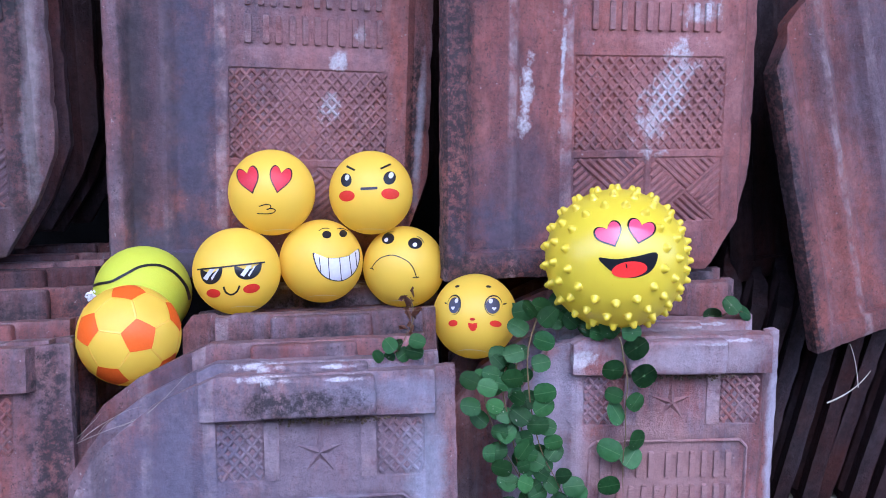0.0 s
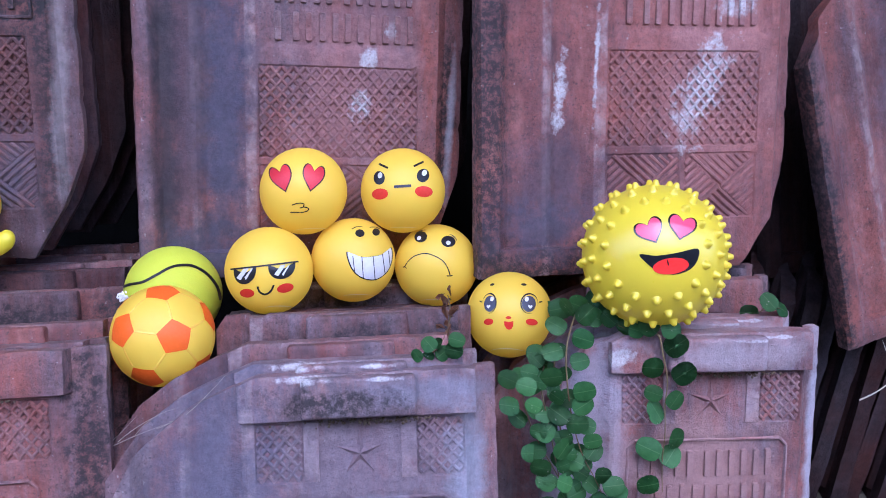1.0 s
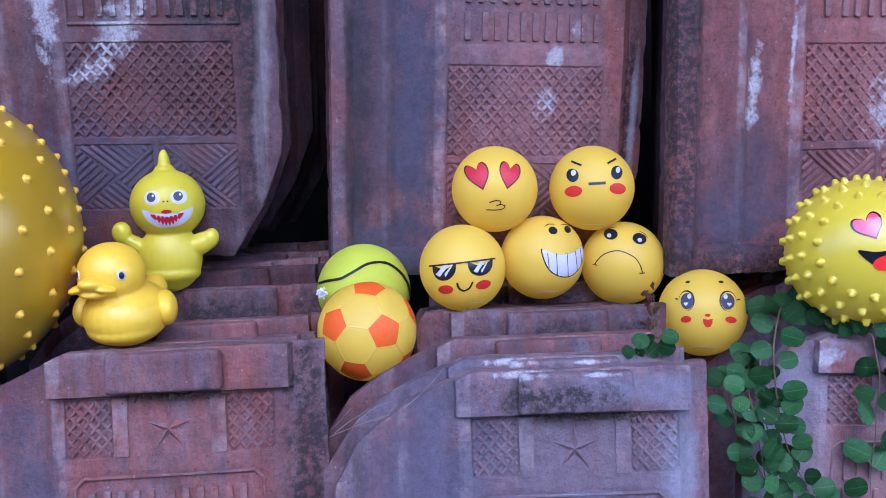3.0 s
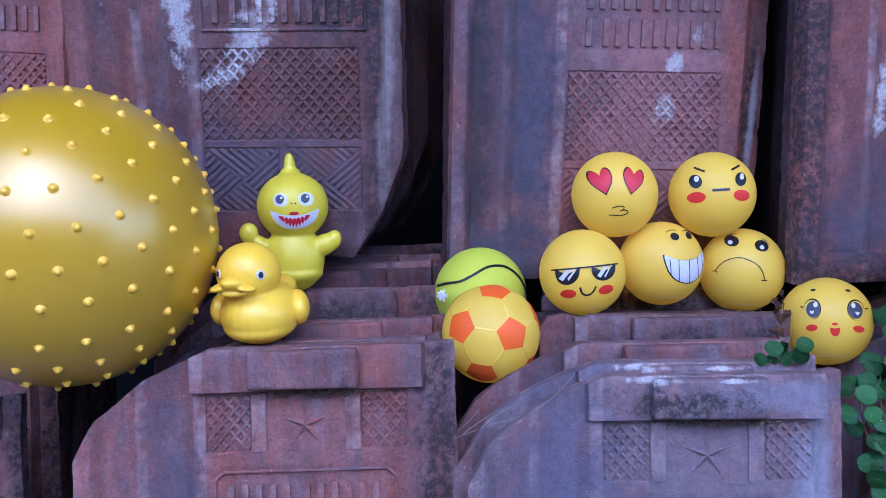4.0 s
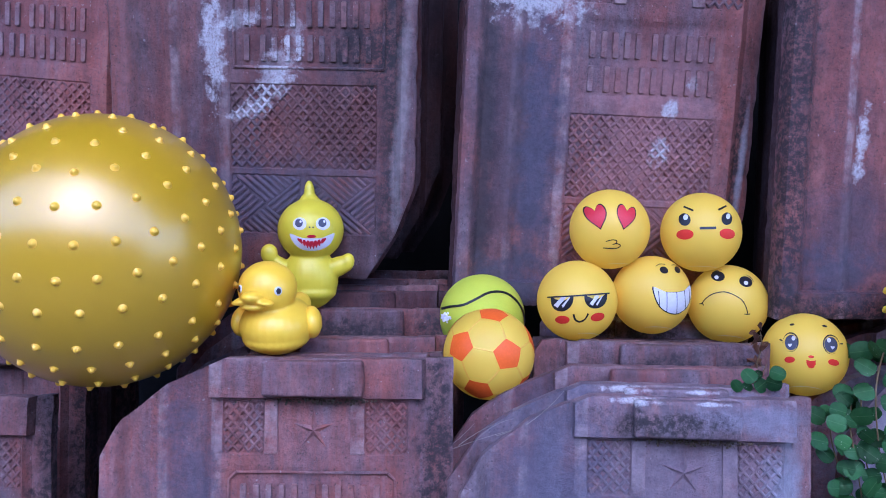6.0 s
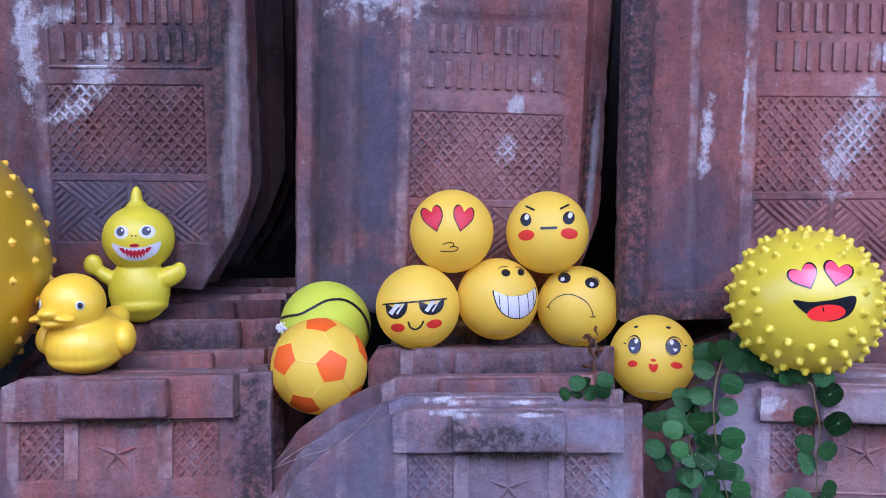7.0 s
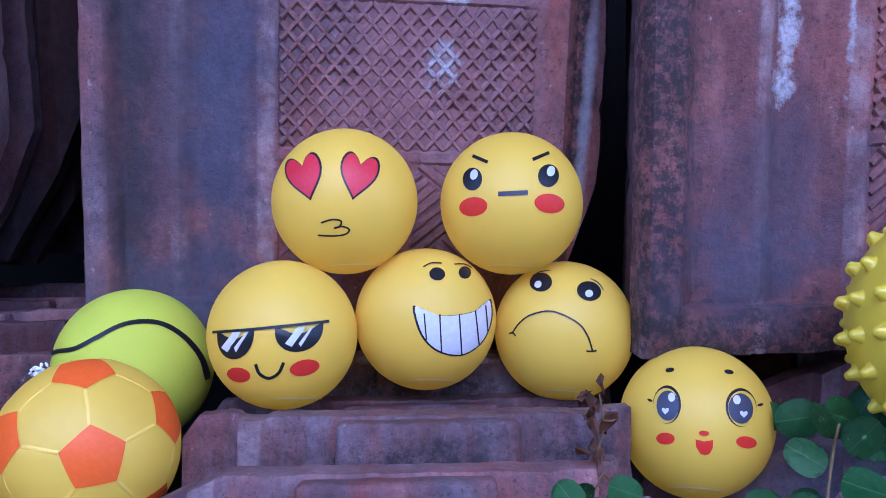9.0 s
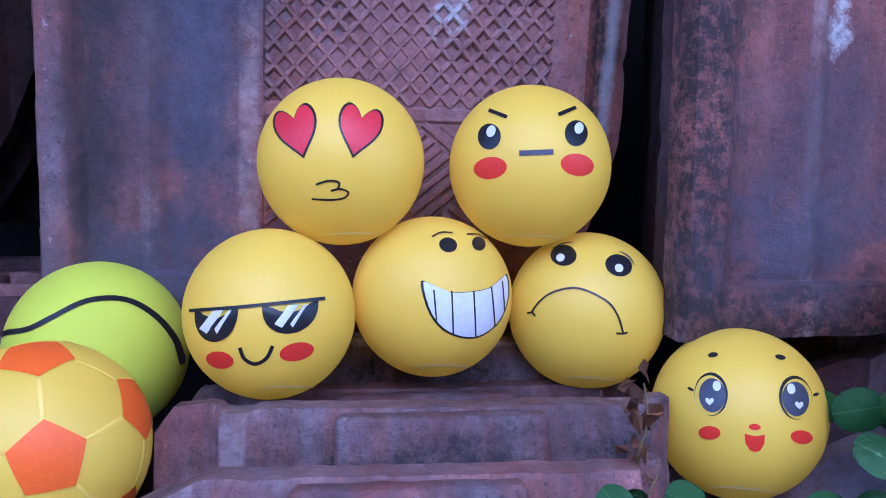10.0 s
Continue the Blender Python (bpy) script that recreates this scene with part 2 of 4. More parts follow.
CLAY_BLUE = terracotta("blue_grey_clay", 0.41, 0.50, ((0.07, 0.05, 0.09, 0.12, 0, (0.21, 0.16, 0.19)), (-0.03, 0.06, 0.05, 0.16, 0, (0.13, 0.122, 0.175)), (0.145, 0.09, 0.016, 0.05, 0, (0.34, 0.34, 0.40)), (0.04, 0.07, 0.05, 0.008, -8, (0.34, 0.34, 0.40)), (0.03, 0.166, 0.02, 0.003, 0), (0.085, 0.166, 0.018, 0.002, 0), (0.12, 0.155, 0.05, 0.010, 0, (0.28, 0.26, 0.32)), (0.055, 0.150, 0.05, 0.012, 0, SOOT_SHADE)), lichen=0.45, grain=0.3)
CLAY_LEAN = terracotta("leaning_clay", 0.60, 0.45, ((-0.103, 0.0, 0.009, 0.40, 0, SOOT_SHADE), (0.0, 0.0, 0.03, 0.2, 0, (0.17, 0.12, 0.14))), dark=0.85, lichen=0.25)
CLAY_SMOKED = terracotta("smoked_clay", 0.50, 0.65, ((0.06, 0.145, 0.05, 0.014, 0, SOOT_SHADE), (0.135, 0.150, 0.02, 0.016, 0, SOOT_SHADE), (-0.01, 0.13, 0.03, 0.02, 0, (0.20, 0.10, 0.10))), dark=0.72, lichen=0.5, grain=0.5)
# The same clay darkened; behind other tiles this holds their shade as colour.
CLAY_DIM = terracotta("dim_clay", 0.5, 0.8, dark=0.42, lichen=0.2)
CLAY_DARK = terracotta("shade_dark_clay", 0.45, 0.95, dark=0.18, lichen=0.12)

YELLOW = shell(rubber("yellow_vinyl", (1.0, 0.705, 0.075), 0.48, (1.0, 0.68, 0.066), 0.0, coat=(0.0, 0.38)), (1.0, 0.84, 0.14), 0.45)
DUCK_YELLOW = shell(rubber("duck_vinyl", (1.0, 0.68, 0.03), 0.42, (1.0, 0.65, 0.025), 0.0, coat=(0.12, 0.3)), (1.0, 0.74, 0.06), 0.22)
LEMON = shell(rubber("lemon_vinyl", (0.83, 0.67, 0.030), 0.32, (0.81, 0.64, 0.026), 0.0, coat=(0.2, 0.25)), (0.95, 0.78, 0.08), 0.28)
LIME = rubber("lime_felt", (0.50, 0.55, 0.02), 0.8, (0.46, 0.51, 0.02), grain=0.0004)
TOY_LIME = shell(rubber("lime_vinyl", (0.80, 0.67, 0.025), 0.42, (0.77, 0.64, 0.022), 0.0), (0.9, 0.76, 0.05), 0.28)
ORANGE = ink("orange_print", (0.72, 0.11, 0.006), 0.45)
SEAM = rubber("moulded_seam", (1.0, 0.64, 0.06), 0.5, None, 0.3)
BLACK = ink("black_print", (0.012, 0.011, 0.013), 0.35)
GREY = ink("grey_print", (0.05, 0.05, 0.07), 0.35)
WHITE = ink("white_print", (0.60, 0.58, 0.59), 0.4)
RED = ink("red_print", (0.58, 0.03, 0.015), 0.4)
DEEP_RED = ink("deep_red_print", (0.42, 0.012, 0.025), 0.4)
PINK = ink("pink_print", (0.54, 0.026, 0.036), 0.4)
ROSE = ink("rose_print", (0.84, 0.07, 0.13), 0.12)
GLOSS_BLACK = ink("glossy_black_print", (0.010, 0.010, 0.012), 0.10)
GLOSS_RED = ink("glossy_red_print", (0.80, 0.03, 0.022), 0.10)
LEAF = foliage("leaf", (0.024, 0.098, 0.022), (0.052, 0.150, 0.040), True)
STEM = foliage("stem", (0.10, 0.085, 0.03), (0.16, 0.10, 0.05))
DRY = foliage("dry_leaf", (0.16, 0.065, 0.035), (0.26, 0.12, 0.065))
STRAW = foliage("straw", (0.50, 0.44, 0.34), (0.62, 0.56, 0.45))
DULL_STRAW = foliage("dull_straw", (0.24, 0.20, 0.17), (0.34, 0.29, 0.25))
MOSS = foliage("dry_moss", (0.05, 0.035, 0.022), (0.10, 0.065, 0.04))
FLUFF = ink("white_fluff", (0.8, 0.8, 0.82), 0.9)


def golden_vinyl():
    n = Nodes("golden_pearl_vinyl")
    own, vec, rnd = n.coords()
    cloud = n.noise(vec, 12, 4, 0.55)
    n.link(n.mix(n.ramp(cloud, 0.3, 0.7), (0.53, 0.312, 0.0), (0.48, 0.28, 0.0)), n.bsdf.inputs["Base Color"])
    n.bsdf.inputs["Metallic"].default_value = 0.14
    n.link(n.ramp(cloud, 0.3, 0.7, 0.36, 0.44), n.bsdf.inputs["Roughness"])
    n.bsdf.inputs["Coat Weight"].default_value = 1.0
    n.bsdf.inputs["Coat Roughness"].default_value = 0.26
    n.bsdf.inputs["Coat IOR"].default_value = 1.65
    n.bsdf.inputs["Specular IOR Level"].default_value = 0.25
    return n.mat


GOLD = golden_vinyl()
NUB = rubber("golden_nub", (0.90, 0.50, 0.025), 0.4)


def earth():
    n = Nodes("bare_earth")
    own, vec, rnd = n.coords(0.0)
    a, b = n.noise(vec, 3, 5, 0.6), n.noise(vec, 70, 5, 0.7)
    n.link(n.mix(n.ramp(a, 0.3, 0.7), n.mix(n.ramp(b, 0.3, 0.7), (0.15, 0.125, 0.10), (0.24, 0.205, 0.165)), (0.12, 0.115, 0.075)), n.bsdf.inputs["Base Color"])
    n.bsdf.inputs["Roughness"].default_value = 0.95
    n.link(n.bump(b, 0.01, 0.8), n.bsdf.inputs["Normal"])
    return n.mat


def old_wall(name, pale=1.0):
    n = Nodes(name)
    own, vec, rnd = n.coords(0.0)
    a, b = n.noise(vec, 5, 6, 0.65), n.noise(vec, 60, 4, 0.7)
    # Near black at the default: the gaps' deep shade put into the base colour.
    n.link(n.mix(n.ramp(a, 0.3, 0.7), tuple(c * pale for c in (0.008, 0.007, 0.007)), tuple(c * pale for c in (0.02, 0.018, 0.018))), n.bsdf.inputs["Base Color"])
    n.bsdf.inputs["Roughness"].default_value = 0.9
    n.bsdf.inputs["Specular IOR Level"].default_value = 0.05
    n.link(n.bump(b, 0.003, 0.7), n.bsdf.inputs["Normal"])
    return n.mat


# ---- mesh helpers ----
def finish(bm, smooth=False, sharp=None):
    bmesh.ops.recalc_face_normals(bm, faces=bm.faces)
    for f in bm.faces:
        f.smooth = smooth
    if sharp is not None:
        for e in bm.edges:
            if len(e.link_faces) == 2 and e.calc_face_angle(0) > sharp:
                e.smooth = False


def mesh_of(name, bm, material):
    me = bpy.data.meshes.new(name)
    bm.to_mesh(me)
    bm.free()
    for m in material if isinstance(material, (list, tuple)) else (material,):
        me.materials.append(m)
    return me


def part(name, bm, material, parent, label=""):
    """One mesh object under a thing or a part."""
    ob = new(name, mesh_of(name, bm, material))
    ob.parent = parent
    if label:
        tagged(ob, label)
    return ob


def share(name, me, parent, m):
    ob = new(name, me)
    ob.parent = parent
    ob.matrix_local = m
    return ob


def prism(bm, outline, w0, w1, inset=0.0):
    """A block on a tile's face: outline in (u, v), from depth w0 out to w1 (out is -y); inset narrows its front."""
    n = len(outline)
    cu, cv = sum(p[0] for p in outline) / n, sum(p[1] for p in outline) / n
    front = []
    for u, v in outline:
        d = math.hypot(u - cu, v - cv) or 1
        k = max(0.0, 1 - inset / d)
        front.append((cu + (u - cu) * k, cv + (v - cv) * k))
    a = [bm.verts.new((u, -w0, v)) for u, v in outline]
    b = [bm.verts.new((u, -w1, v)) for u, v in front]
    for i in range(n):
        j = (i + 1) % n
        bm.faces.new((a[i], a[j], b[j], b[i]))
    bm.faces.new(b)


def ridge(bm, p, q, half, w0, w1):
    """A raised rib with sloping sides from p to q on a tile's face."""
    dx, dy = q[0] - p[0], q[1] - p[1]
    d = math.hypot(dx, dy)
    if d < half:
        return
    nx, ny = -dy / d, dx / d
    rings = []
    for c in (p, q):
        rings.append([bm.verts.new((c[0] + nx * half * s, -w, c[1] + ny * half * s)) for s, w in ((-1, w0), (-0.35, w1), (0.35, w1), (1, w0))])
    a, b = rings
    for i in range(3):
        bm.faces.new((a[i], a[i + 1], b[i + 1], b[i]))


def clipped(px, py, ang, box):
    """The stretch of the line through (px, py) at the angle that lies in the box."""
    dx, dy = math.cos(ang), math.sin(ang)
    lo, hi = -9.0, 9.0
    for p, dd, a, b in ((px, dx, box[0], box[1]), (py, dy, box[2], box[3])):
        if abs(dd) < 1e-9:
            if not a <= p <= b:
                return None
            continue
        s, t = (a - p) / dd, (b - p) / dd
        lo, hi = max(lo, min(s, t)), min(hi, max(s, t))
    if hi - lo < 0.001:
        return None
    return (px + dx * lo, py + dy * lo), (px + dx * hi, py + dy * hi)


def ribs(bm, box, angles, pitch, half, w0, w1):
    cu, cv = (box[0] + box[1]) / 2, (box[2] + box[3]) / 2
    reach = math.hypot(box[1] - box[0], box[3] - box[2]) / 2
    for ang in angles:
        k = int(reach / pitch) + 1
        for i in range(-k, k + 1):
            o = (i + 0.5) * pitch
            line = clipped(cu - math.sin(ang) * o, cv + math.cos(ang) * o, ang, box)
            if line:
                ridge(bm, line[0], line[1], half, w0, w1)


# ---- roof tile ----
U0, U1, V0, V1 = -0.105, 0.162, -0.172, 0.169
PROFILE = ((-0.105, 0.002), (-0.102, 0.004), (-0.089, 0.004), (-0.078, -0.006), (-0.066, -0.006), (-0.055, -0.0025), (-0.049, -0.0025), (-0.040, -0.007),
           (-0.020, -0.007), (-0.007, 0.0), (0.144, 0.0), (0.149, -0.006), (0.157, -0.009), (0.162, -0.010))
BOXES = {"text": (0.004, 0.134, 0.014, 0.080), "lattice": (0.0, 0.128, -0.073, 0.0), "weave_a": (0.0, 0.061, -0.131, -0.079), "weave_b": (0.066, 0.128, -0.131, -0.079),
         "small_a": (-0.001, 0.031, 0.094, 0.135), "small_b": (0.110, 0.143, 0.094, 0.135)}


def face_depth(u, v):
    w = 0.0
    for (a, wa), (b, wb) in zip(PROFILE, PROFILE[1:]):
        if a <= u <= b:
            t = (u - a) / (b - a)
            w = wa + (wb - wa) * t * t * (3 - 2 * t)
            break
    for name, (a, b, c, d) in BOXES.items():
        if a < u < b and c < v < d:
            w -= 0.0010 if name == "text" else 0.0013
    if v < -0.150 and u < 0.0:
        w = max(w, 0.003 - 0.004 * max(0, u + 0.02) / 0.02)
    if v > 0.1375 and -0.012 < u < 0.15:
        w = 0.0055
    return w


def tile_body(seed, worn=0.0012, left=U0, right=U1, trimmed=None):
    rnd = random.Random(seed)
    e = 0.0007
    us = {U0, U1, *(p[0] for p in PROFILE), -0.0127, -0.0113, 0.1493, 0.1507, -0.03, -0.095, -0.072}
    vs = {V0, V1, -0.1507, -0.1493, 0.1368, 0.1382, -0.16, 0.155}
    for a, b, c, d in BOXES.values():
        us |= {a - e, a + e, b - e, b + e}
        vs |= {c - e, c + e, d - e, d + e}
    us, vs = sorted(us), sorted(vs)
    fill = lambda xs, gap: sorted({x + (y - x) * i / max(1, round((y - x) / gap)) for x, y in zip(xs, xs[1:]) for i in range(max(1, round((y - x) / gap)))} | {xs[-1]})
    us, vs = fill(sorted({*us, *(U0 + 0.0035 * i for i in range(29))}), 0.006), fill(vs, 0.006)
    bm = bmesh.new()
    off = Vector((rnd.uniform(0, 50), rnd.uniform(0, 50), rnd.uniform(0, 50)))
    chip = lambda s, k: 0.0045 * max(0.0, noise.noise(Vector((s * 60, k, 0)) + off) - 0.34) + 0.0012 * abs(noise.noise(Vector((s * 260, k, 1)) + off))
    front, back = [], []
    for v in vs:
        fr, bk = [], []
        for u in us:
            w = face_depth(u, v)
            rough = noise.noise(Vector((u * 60, v * 60, 0)) + off) * worn
            du = noise.noise(Vector((v * 70, 3, 0)) + off) * 0.0005 - chip(v, 11) if u == us[-1] else noise.noise(Vector((v * 70, 3, 0)) + off) * 0.0005 + chip(v, 5) if u == us[0] else 0
            dv = noise.noise(Vector((u * 70, 7, 0)) + off) * 0.0005 + (chip(u, 23) if v == vs[0] else -chip(u, 31)) if v in (vs[0], vs[-1]) else 0
            rim = 0.0025 if u in (us[0], us[-1]) or v in (vs[0], vs[-1]) else 0
            if u < -0.064:
                du += (u + 0.064) * ((left + 0.064) / (U0 + 0.064) - 1)
            if u > 0.144:
                du += (u - 0.144) * ((right - 0.144) / (U1 - 0.144) - 1)
            fr.append(bm.verts.new((u + du, -(w + rough - rim), v + dv)))
            bk.append(bm.verts.new((u + du, -(min(w, 0.0) - 0.013), v + dv)))
        front.append(fr)
        back.append(bk)
    for grid, flip in ((front, 1), (back, -1)):
        for r, s in zip(grid, grid[1:]):
            for i in range(len(us) - 1):
                bm.faces.new((r[i], r[i + 1], s[i + 1], s[i])[::flip])
    loop_f = front[0][:-1] + [r[-1] for r in front][:-1] + front[-1][:0:-1] + [r[0] for r in front][:0:-1]
    loop_b = back[0][:-1] + [r[-1] for r in back][:-1] + back[-1][:0:-1] + [r[0] for r in back][:0:-1]
    for i in range(len(loop_f)):
        j = (i + 1) % len(loop_f)
        bm.faces.new((loop_f[i], loop_b[i], loop_b[j], loop_f[j]))
    # the two clipped corners of an interlocking tile, or a straight trimmed side
    near = (((trimmed, -0.2), (trimmed, 0.2), (-1, 0)), ((trimmed, 0.158), (trimmed + 0.010, 0.172), (-1, 1))) if trimmed else (((left, 0.106), (-0.018, 0.170), (-1, 1)), ((-0.055, 0.1435), (0.004, 0.170), (-1, 1)), ((left, 0.088), (-0.075, 0.130), (-1, 1)))
    for (pu, pv), (qu, qv), side in (*near, ((right, -0.104), (right - 0.044, -0.174), (1, -1)), ((right - 0.010, -0.112), (right + 0.002, -0.080), (1, -1))):
        normal = Vector((abs(qv - pv) * side[0], 0, abs(qu - pu) * side[1])).normalized()
        cut = bmesh.ops.bisect_plane(bm, geom=bm.verts[:] + bm.edges[:] + bm.faces[:], plane_co=(pu, 0, pv), plane_no=normal, clear_outer=True)
        edges = [g for g in cut["geom_cut"] if isinstance(g, bmesh.types.BMEdge)]
        bmesh.ops.holes_fill(bm, edges=edges, sides=0)
    finish(bm, True, radians(38))
    return bm


def lug_block():
    bm = bmesh.new()
    bmesh.ops.create_cube(bm, size=1)
    for v in bm.verts:
        v.co = (0.0705 + v.co.x * 0.078, -0.0095 + v.co.y * 0.013, 0.154 + v.co.z * 0.0275)
    bmesh.ops.bevel(bm, geom=bm.edges[:], offset=0.0028, segments=3, affect="EDGES", profile=0.5)
    bmesh.ops.subdivide_edges(bm, edges=[e for e in bm.edges if e.calc_length() > 0.02], cuts=7, use_grid_fill=True)
    for v in bm.verts:
        v.co += noise.noise_vector(v.co * 90) * 0.0011
    finish(bm, True, radians(50))
    return bm


def lattice(box, pitch, half, lift):
    bm = bmesh.new()
    ribs(bm, box, (radians(48), radians(-48)), pitch, half, -0.0016, lift)
    finish(bm)
    return bm


def weave():
    """Two panels, each split by its diagonals into four fields of slanting ribs."""
    bm = bmesh.new()
    for name in ("weave_a", "weave_b"):
        a, b, c, d = BOXES[name]
        a, b, c, d = a + 0.001, b - 0.001, c + 0.001, d - 0.001
        m, h = (a + b) / 2, (c + d) / 2
        rise = math.atan2(d - c, b - a)
        for k in range(4):
            ang = -rise if k in (0, 2) else rise
            for i in range(-14, 15):
                o = (i + 0.5) * 0.0050
                line = clipped(m - math.sin(ang) * o, h + math.cos(ang) * o, ang, (a, b, c, d))
                if not line:
                    continue
                run = []
                for t in range(41):
                    u, v = (line[0][q] + (line[1][q] - line[0][q]) * t / 40 for q in (0, 1))
                    p, q = (u - m) / (b - a), (v - h) / (d - c)
                    field = 0 if q > abs(p) else 2 if -q > abs(p) else 1 if p > 0 else 3
                    if field == k:
                        run.append((u, v))
                if len(run) > 2:
                    ridge(bm, run[0], run[-1], 0.0021, -0.0016, 0.0)
    finish(bm)
    return bm


def star_mark():
    bm = bmesh.new()
    c = (0.070, 0.113)
    for i in range(5):
        a = radians(90 + 72 * i)
        tip = (c[0] + math.cos(a) * 0.017, c[1] + math.sin(a) * 0.017)
        l, r = ((c[0] + math.cos(a + s) * 0.0045, c[1] + math.sin(a + s) * 0.0045) for s in (0.63, -0.63))
        vs = [bm.verts.new((p[0], -w, p[1])) for p, w in ((c, 0.0032), (l, 0.0002), (tip, 0.0002), (r, 0.0002))]
        bm.faces.new((vs[0], vs[1], vs[2]))
        bm.faces.new((vs[0], vs[2], vs[3]))
    finish(bm)
    return bm


def stamp_bars():
    """Two lines of raised bars inside the stamped panel."""
    bm = bmesh.new()
    for base, widths in ((0.048, (15, 15, 19, 15, 15, 6)), (0.019, (19, 6, 15, 15, 15, 15))):
        u, gap = 0.013, (0.110 - sum(widths) / 1000) / 5
        for w in widths:
            w /= 1000
            a, b, c, k = base, base + 0.023, 0.0008, 0.0048
            for x in ((u, u + w - k) if w > 0.01 else (u,)):
                prism(bm, ((x + c, a), (x + k - c, a), (x + k, a + c), (x + k, b - c), (x + k - c, b), (x + c, b), (x, b - c), (x, a + c)), -0.0016, 0.0014, 0.0009)
            u += w + gap
    finish(bm)
    return bm


def frame_bar(outline_box, width, lift, chamfer=0.006):
    bm = bmesh.new()
    a, b, c, d = outline_box
    pts = ((a, c), (b, c), (b, d - chamfer), (b - chamfer, d), (a + chamfer, d), (a, d - chamfer))
    for p, q in zip(pts, pts[1:] + pts[:1]):
        ridge(bm, p, q, width, -0.0008, lift)
    finish(bm)
    return bm


def bar_block(box, lift):
    bm = bmesh.new()
    a, b, c, d = box
    prism(bm, ((a, c), (b, c), (b, d), (a, d)), -0.001, lift, 0.001)
    finish(bm)
    return bm


TILE_LABEL = "weathered red clay roof tile leaning in a stack"


def build_tile(left=U0, right=U1, framed=True):
    root = new("roof_tile")
    part("body", tile_body(3, 0.0014, left, right), CLAY, root)
    part("lug", lug_block(), CLAY, root, "thick rounded hanging lug")
    tagged(part("lattice_panel", lattice((0.001, 0.127, -0.072, -0.001), 0.0068, 0.0018, 0.0003), CLAY, root, "raised diamond lattice panel"), kind="stuff")
    tagged(part("woven_panel", weave(), CLAY, root, "raised slanting ribs in a basket pattern"), kind="stuff")
    tagged(part("small_lattice", lattice((0.0, 0.030, 0.095, 0.134), 0.0062, 0.0017, 0.0003), CLAY, root), kind="stuff")
    tagged(part("small_lattice", lattice((0.111, 0.142, 0.095, 0.134), 0.0062, 0.0017, 0.0003), CLAY, root), kind="stuff")
    part("star", star_mark(), CLAY, root, "small five-pointed star in relief")
    part("panel_strip", bar_block((0.0315, 0.042, 0.0935, 0.1365), 0.0016), CLAY, root)
    part("panel_strip", bar_block((0.0985, 0.1095, 0.0935, 0.1365), 0.0016), CLAY, root)
    if framed:
        part("stamp_frame", frame_bar((0.004, 0.134, 0.014, 0.080), 0.0016, 0.0012), CLAY, root)
    tagged(part("stamp_relief", stamp_bars(), CLAY, root, "two rows of raised bars"), kind="stuff")
    bm = bmesh.new()
    rnd = random.Random(21)
    for i in range(90):
        c = Vector((rnd.gauss(0.075, 0.026), -0.0065 + rnd.uniform(-0.002, 0.002), 0.1375 - abs(rnd.gauss(0, 0.0016))))
        k = rnd.uniform(0.0006, 0.0014)
        bmesh.ops.create_icosphere(bm, subdivisions=1, radius=k, matrix=Matrix.Translation(c))
    finish(bm)
    tagged(part("moss", bm, MOSS, root, "dry dark moss under the lug"), kind="stuff")
    return root


def build_plain(seed, trimmed=None):
    root = new("roof_tile")
    part("body", tile_body(seed, 0.0016, trimmed=trimmed), CLAY, root)
    part("lug", lug_block(), CLAY, root)
    return root


def tile_pose(place, anchor, yaw, lean, roll=0.0, scale=1.0):
    turn = Matrix.Rotation(radians(yaw), 4, "Z") @ Matrix.Rotation(radians(-lean), 4, "X") @ Matrix.Rotation(radians(roll), 4, "Y")
    return Matrix.Translation(place) @ turn @ Matrix.Diagonal((scale, scale, scale, 1)) @ Matrix.Translation((-anchor[0], 0, -anchor[1]))


def lay(source, m, material, label=TILE_LABEL, group="stacked roof tiles"):
    loc, rot, size = m.decompose()
    ob = copy_thing(source, Matrix.LocRotScale(loc, rot, None))
    ob.matrix_basis = m
    for child in ob.children:
        if child.name.startswith("moss"):
            continue
        child.material_slots[0].link = "OBJECT"
        child.material_slots[0].material = material
    return tagged(ob, label, "roof tile", group, "thing")


master = build_tile()
bare = build_tile(framed=False)
narrow = build_tile(-0.0950, 0.167, framed=False)
wide = build_tile(-0.098, 0.168)
broad = build_tile(-0.098, 0.179)
broken = build_tile(-0.066)
plains = [build_plain(s) for s in (11, 12)]
trim = build_plain(14, -0.038)
square = build_plain(17, -0.1045)

# ---- ground and the added wall behind ----
bm = bmesh.new()
bmesh.ops.create_grid(bm, x_segments=60, y_segments=60, size=40)
for v in bm.verts:
    v.co.z = 0.10 + noise.noise(v.co * 0.7) * 0.01
finish(bm, True)
ground = new("ground", mesh_of("ground", bm, earth()))
tagged(ground, "bare dry earth in front of the tile stacks", "ground", kind="structure")
# Added wall; its near-black colour stands for deep shade between the stacks.
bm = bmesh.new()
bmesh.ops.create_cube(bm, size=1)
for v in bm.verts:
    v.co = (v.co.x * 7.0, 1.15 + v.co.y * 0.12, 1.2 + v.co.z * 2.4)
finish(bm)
tagged(new("wall_north", mesh_of("wall_north", bm, old_wall("shade_black_wall"))), "added wall behind the tile stacks, near-black for deep shade", "wall", kind="structure")

# Added, unseen: hides the low sky so reflections of it start higher up.
bm = bmesh.new()
bmesh.ops.create_cube(bm, size=1)
for v in bm.verts:
    v.co = (v.co.x * 16.0, -3.6 + v.co.y * 0.15, 1.25 + v.co.z * 2.5)
finish(bm)
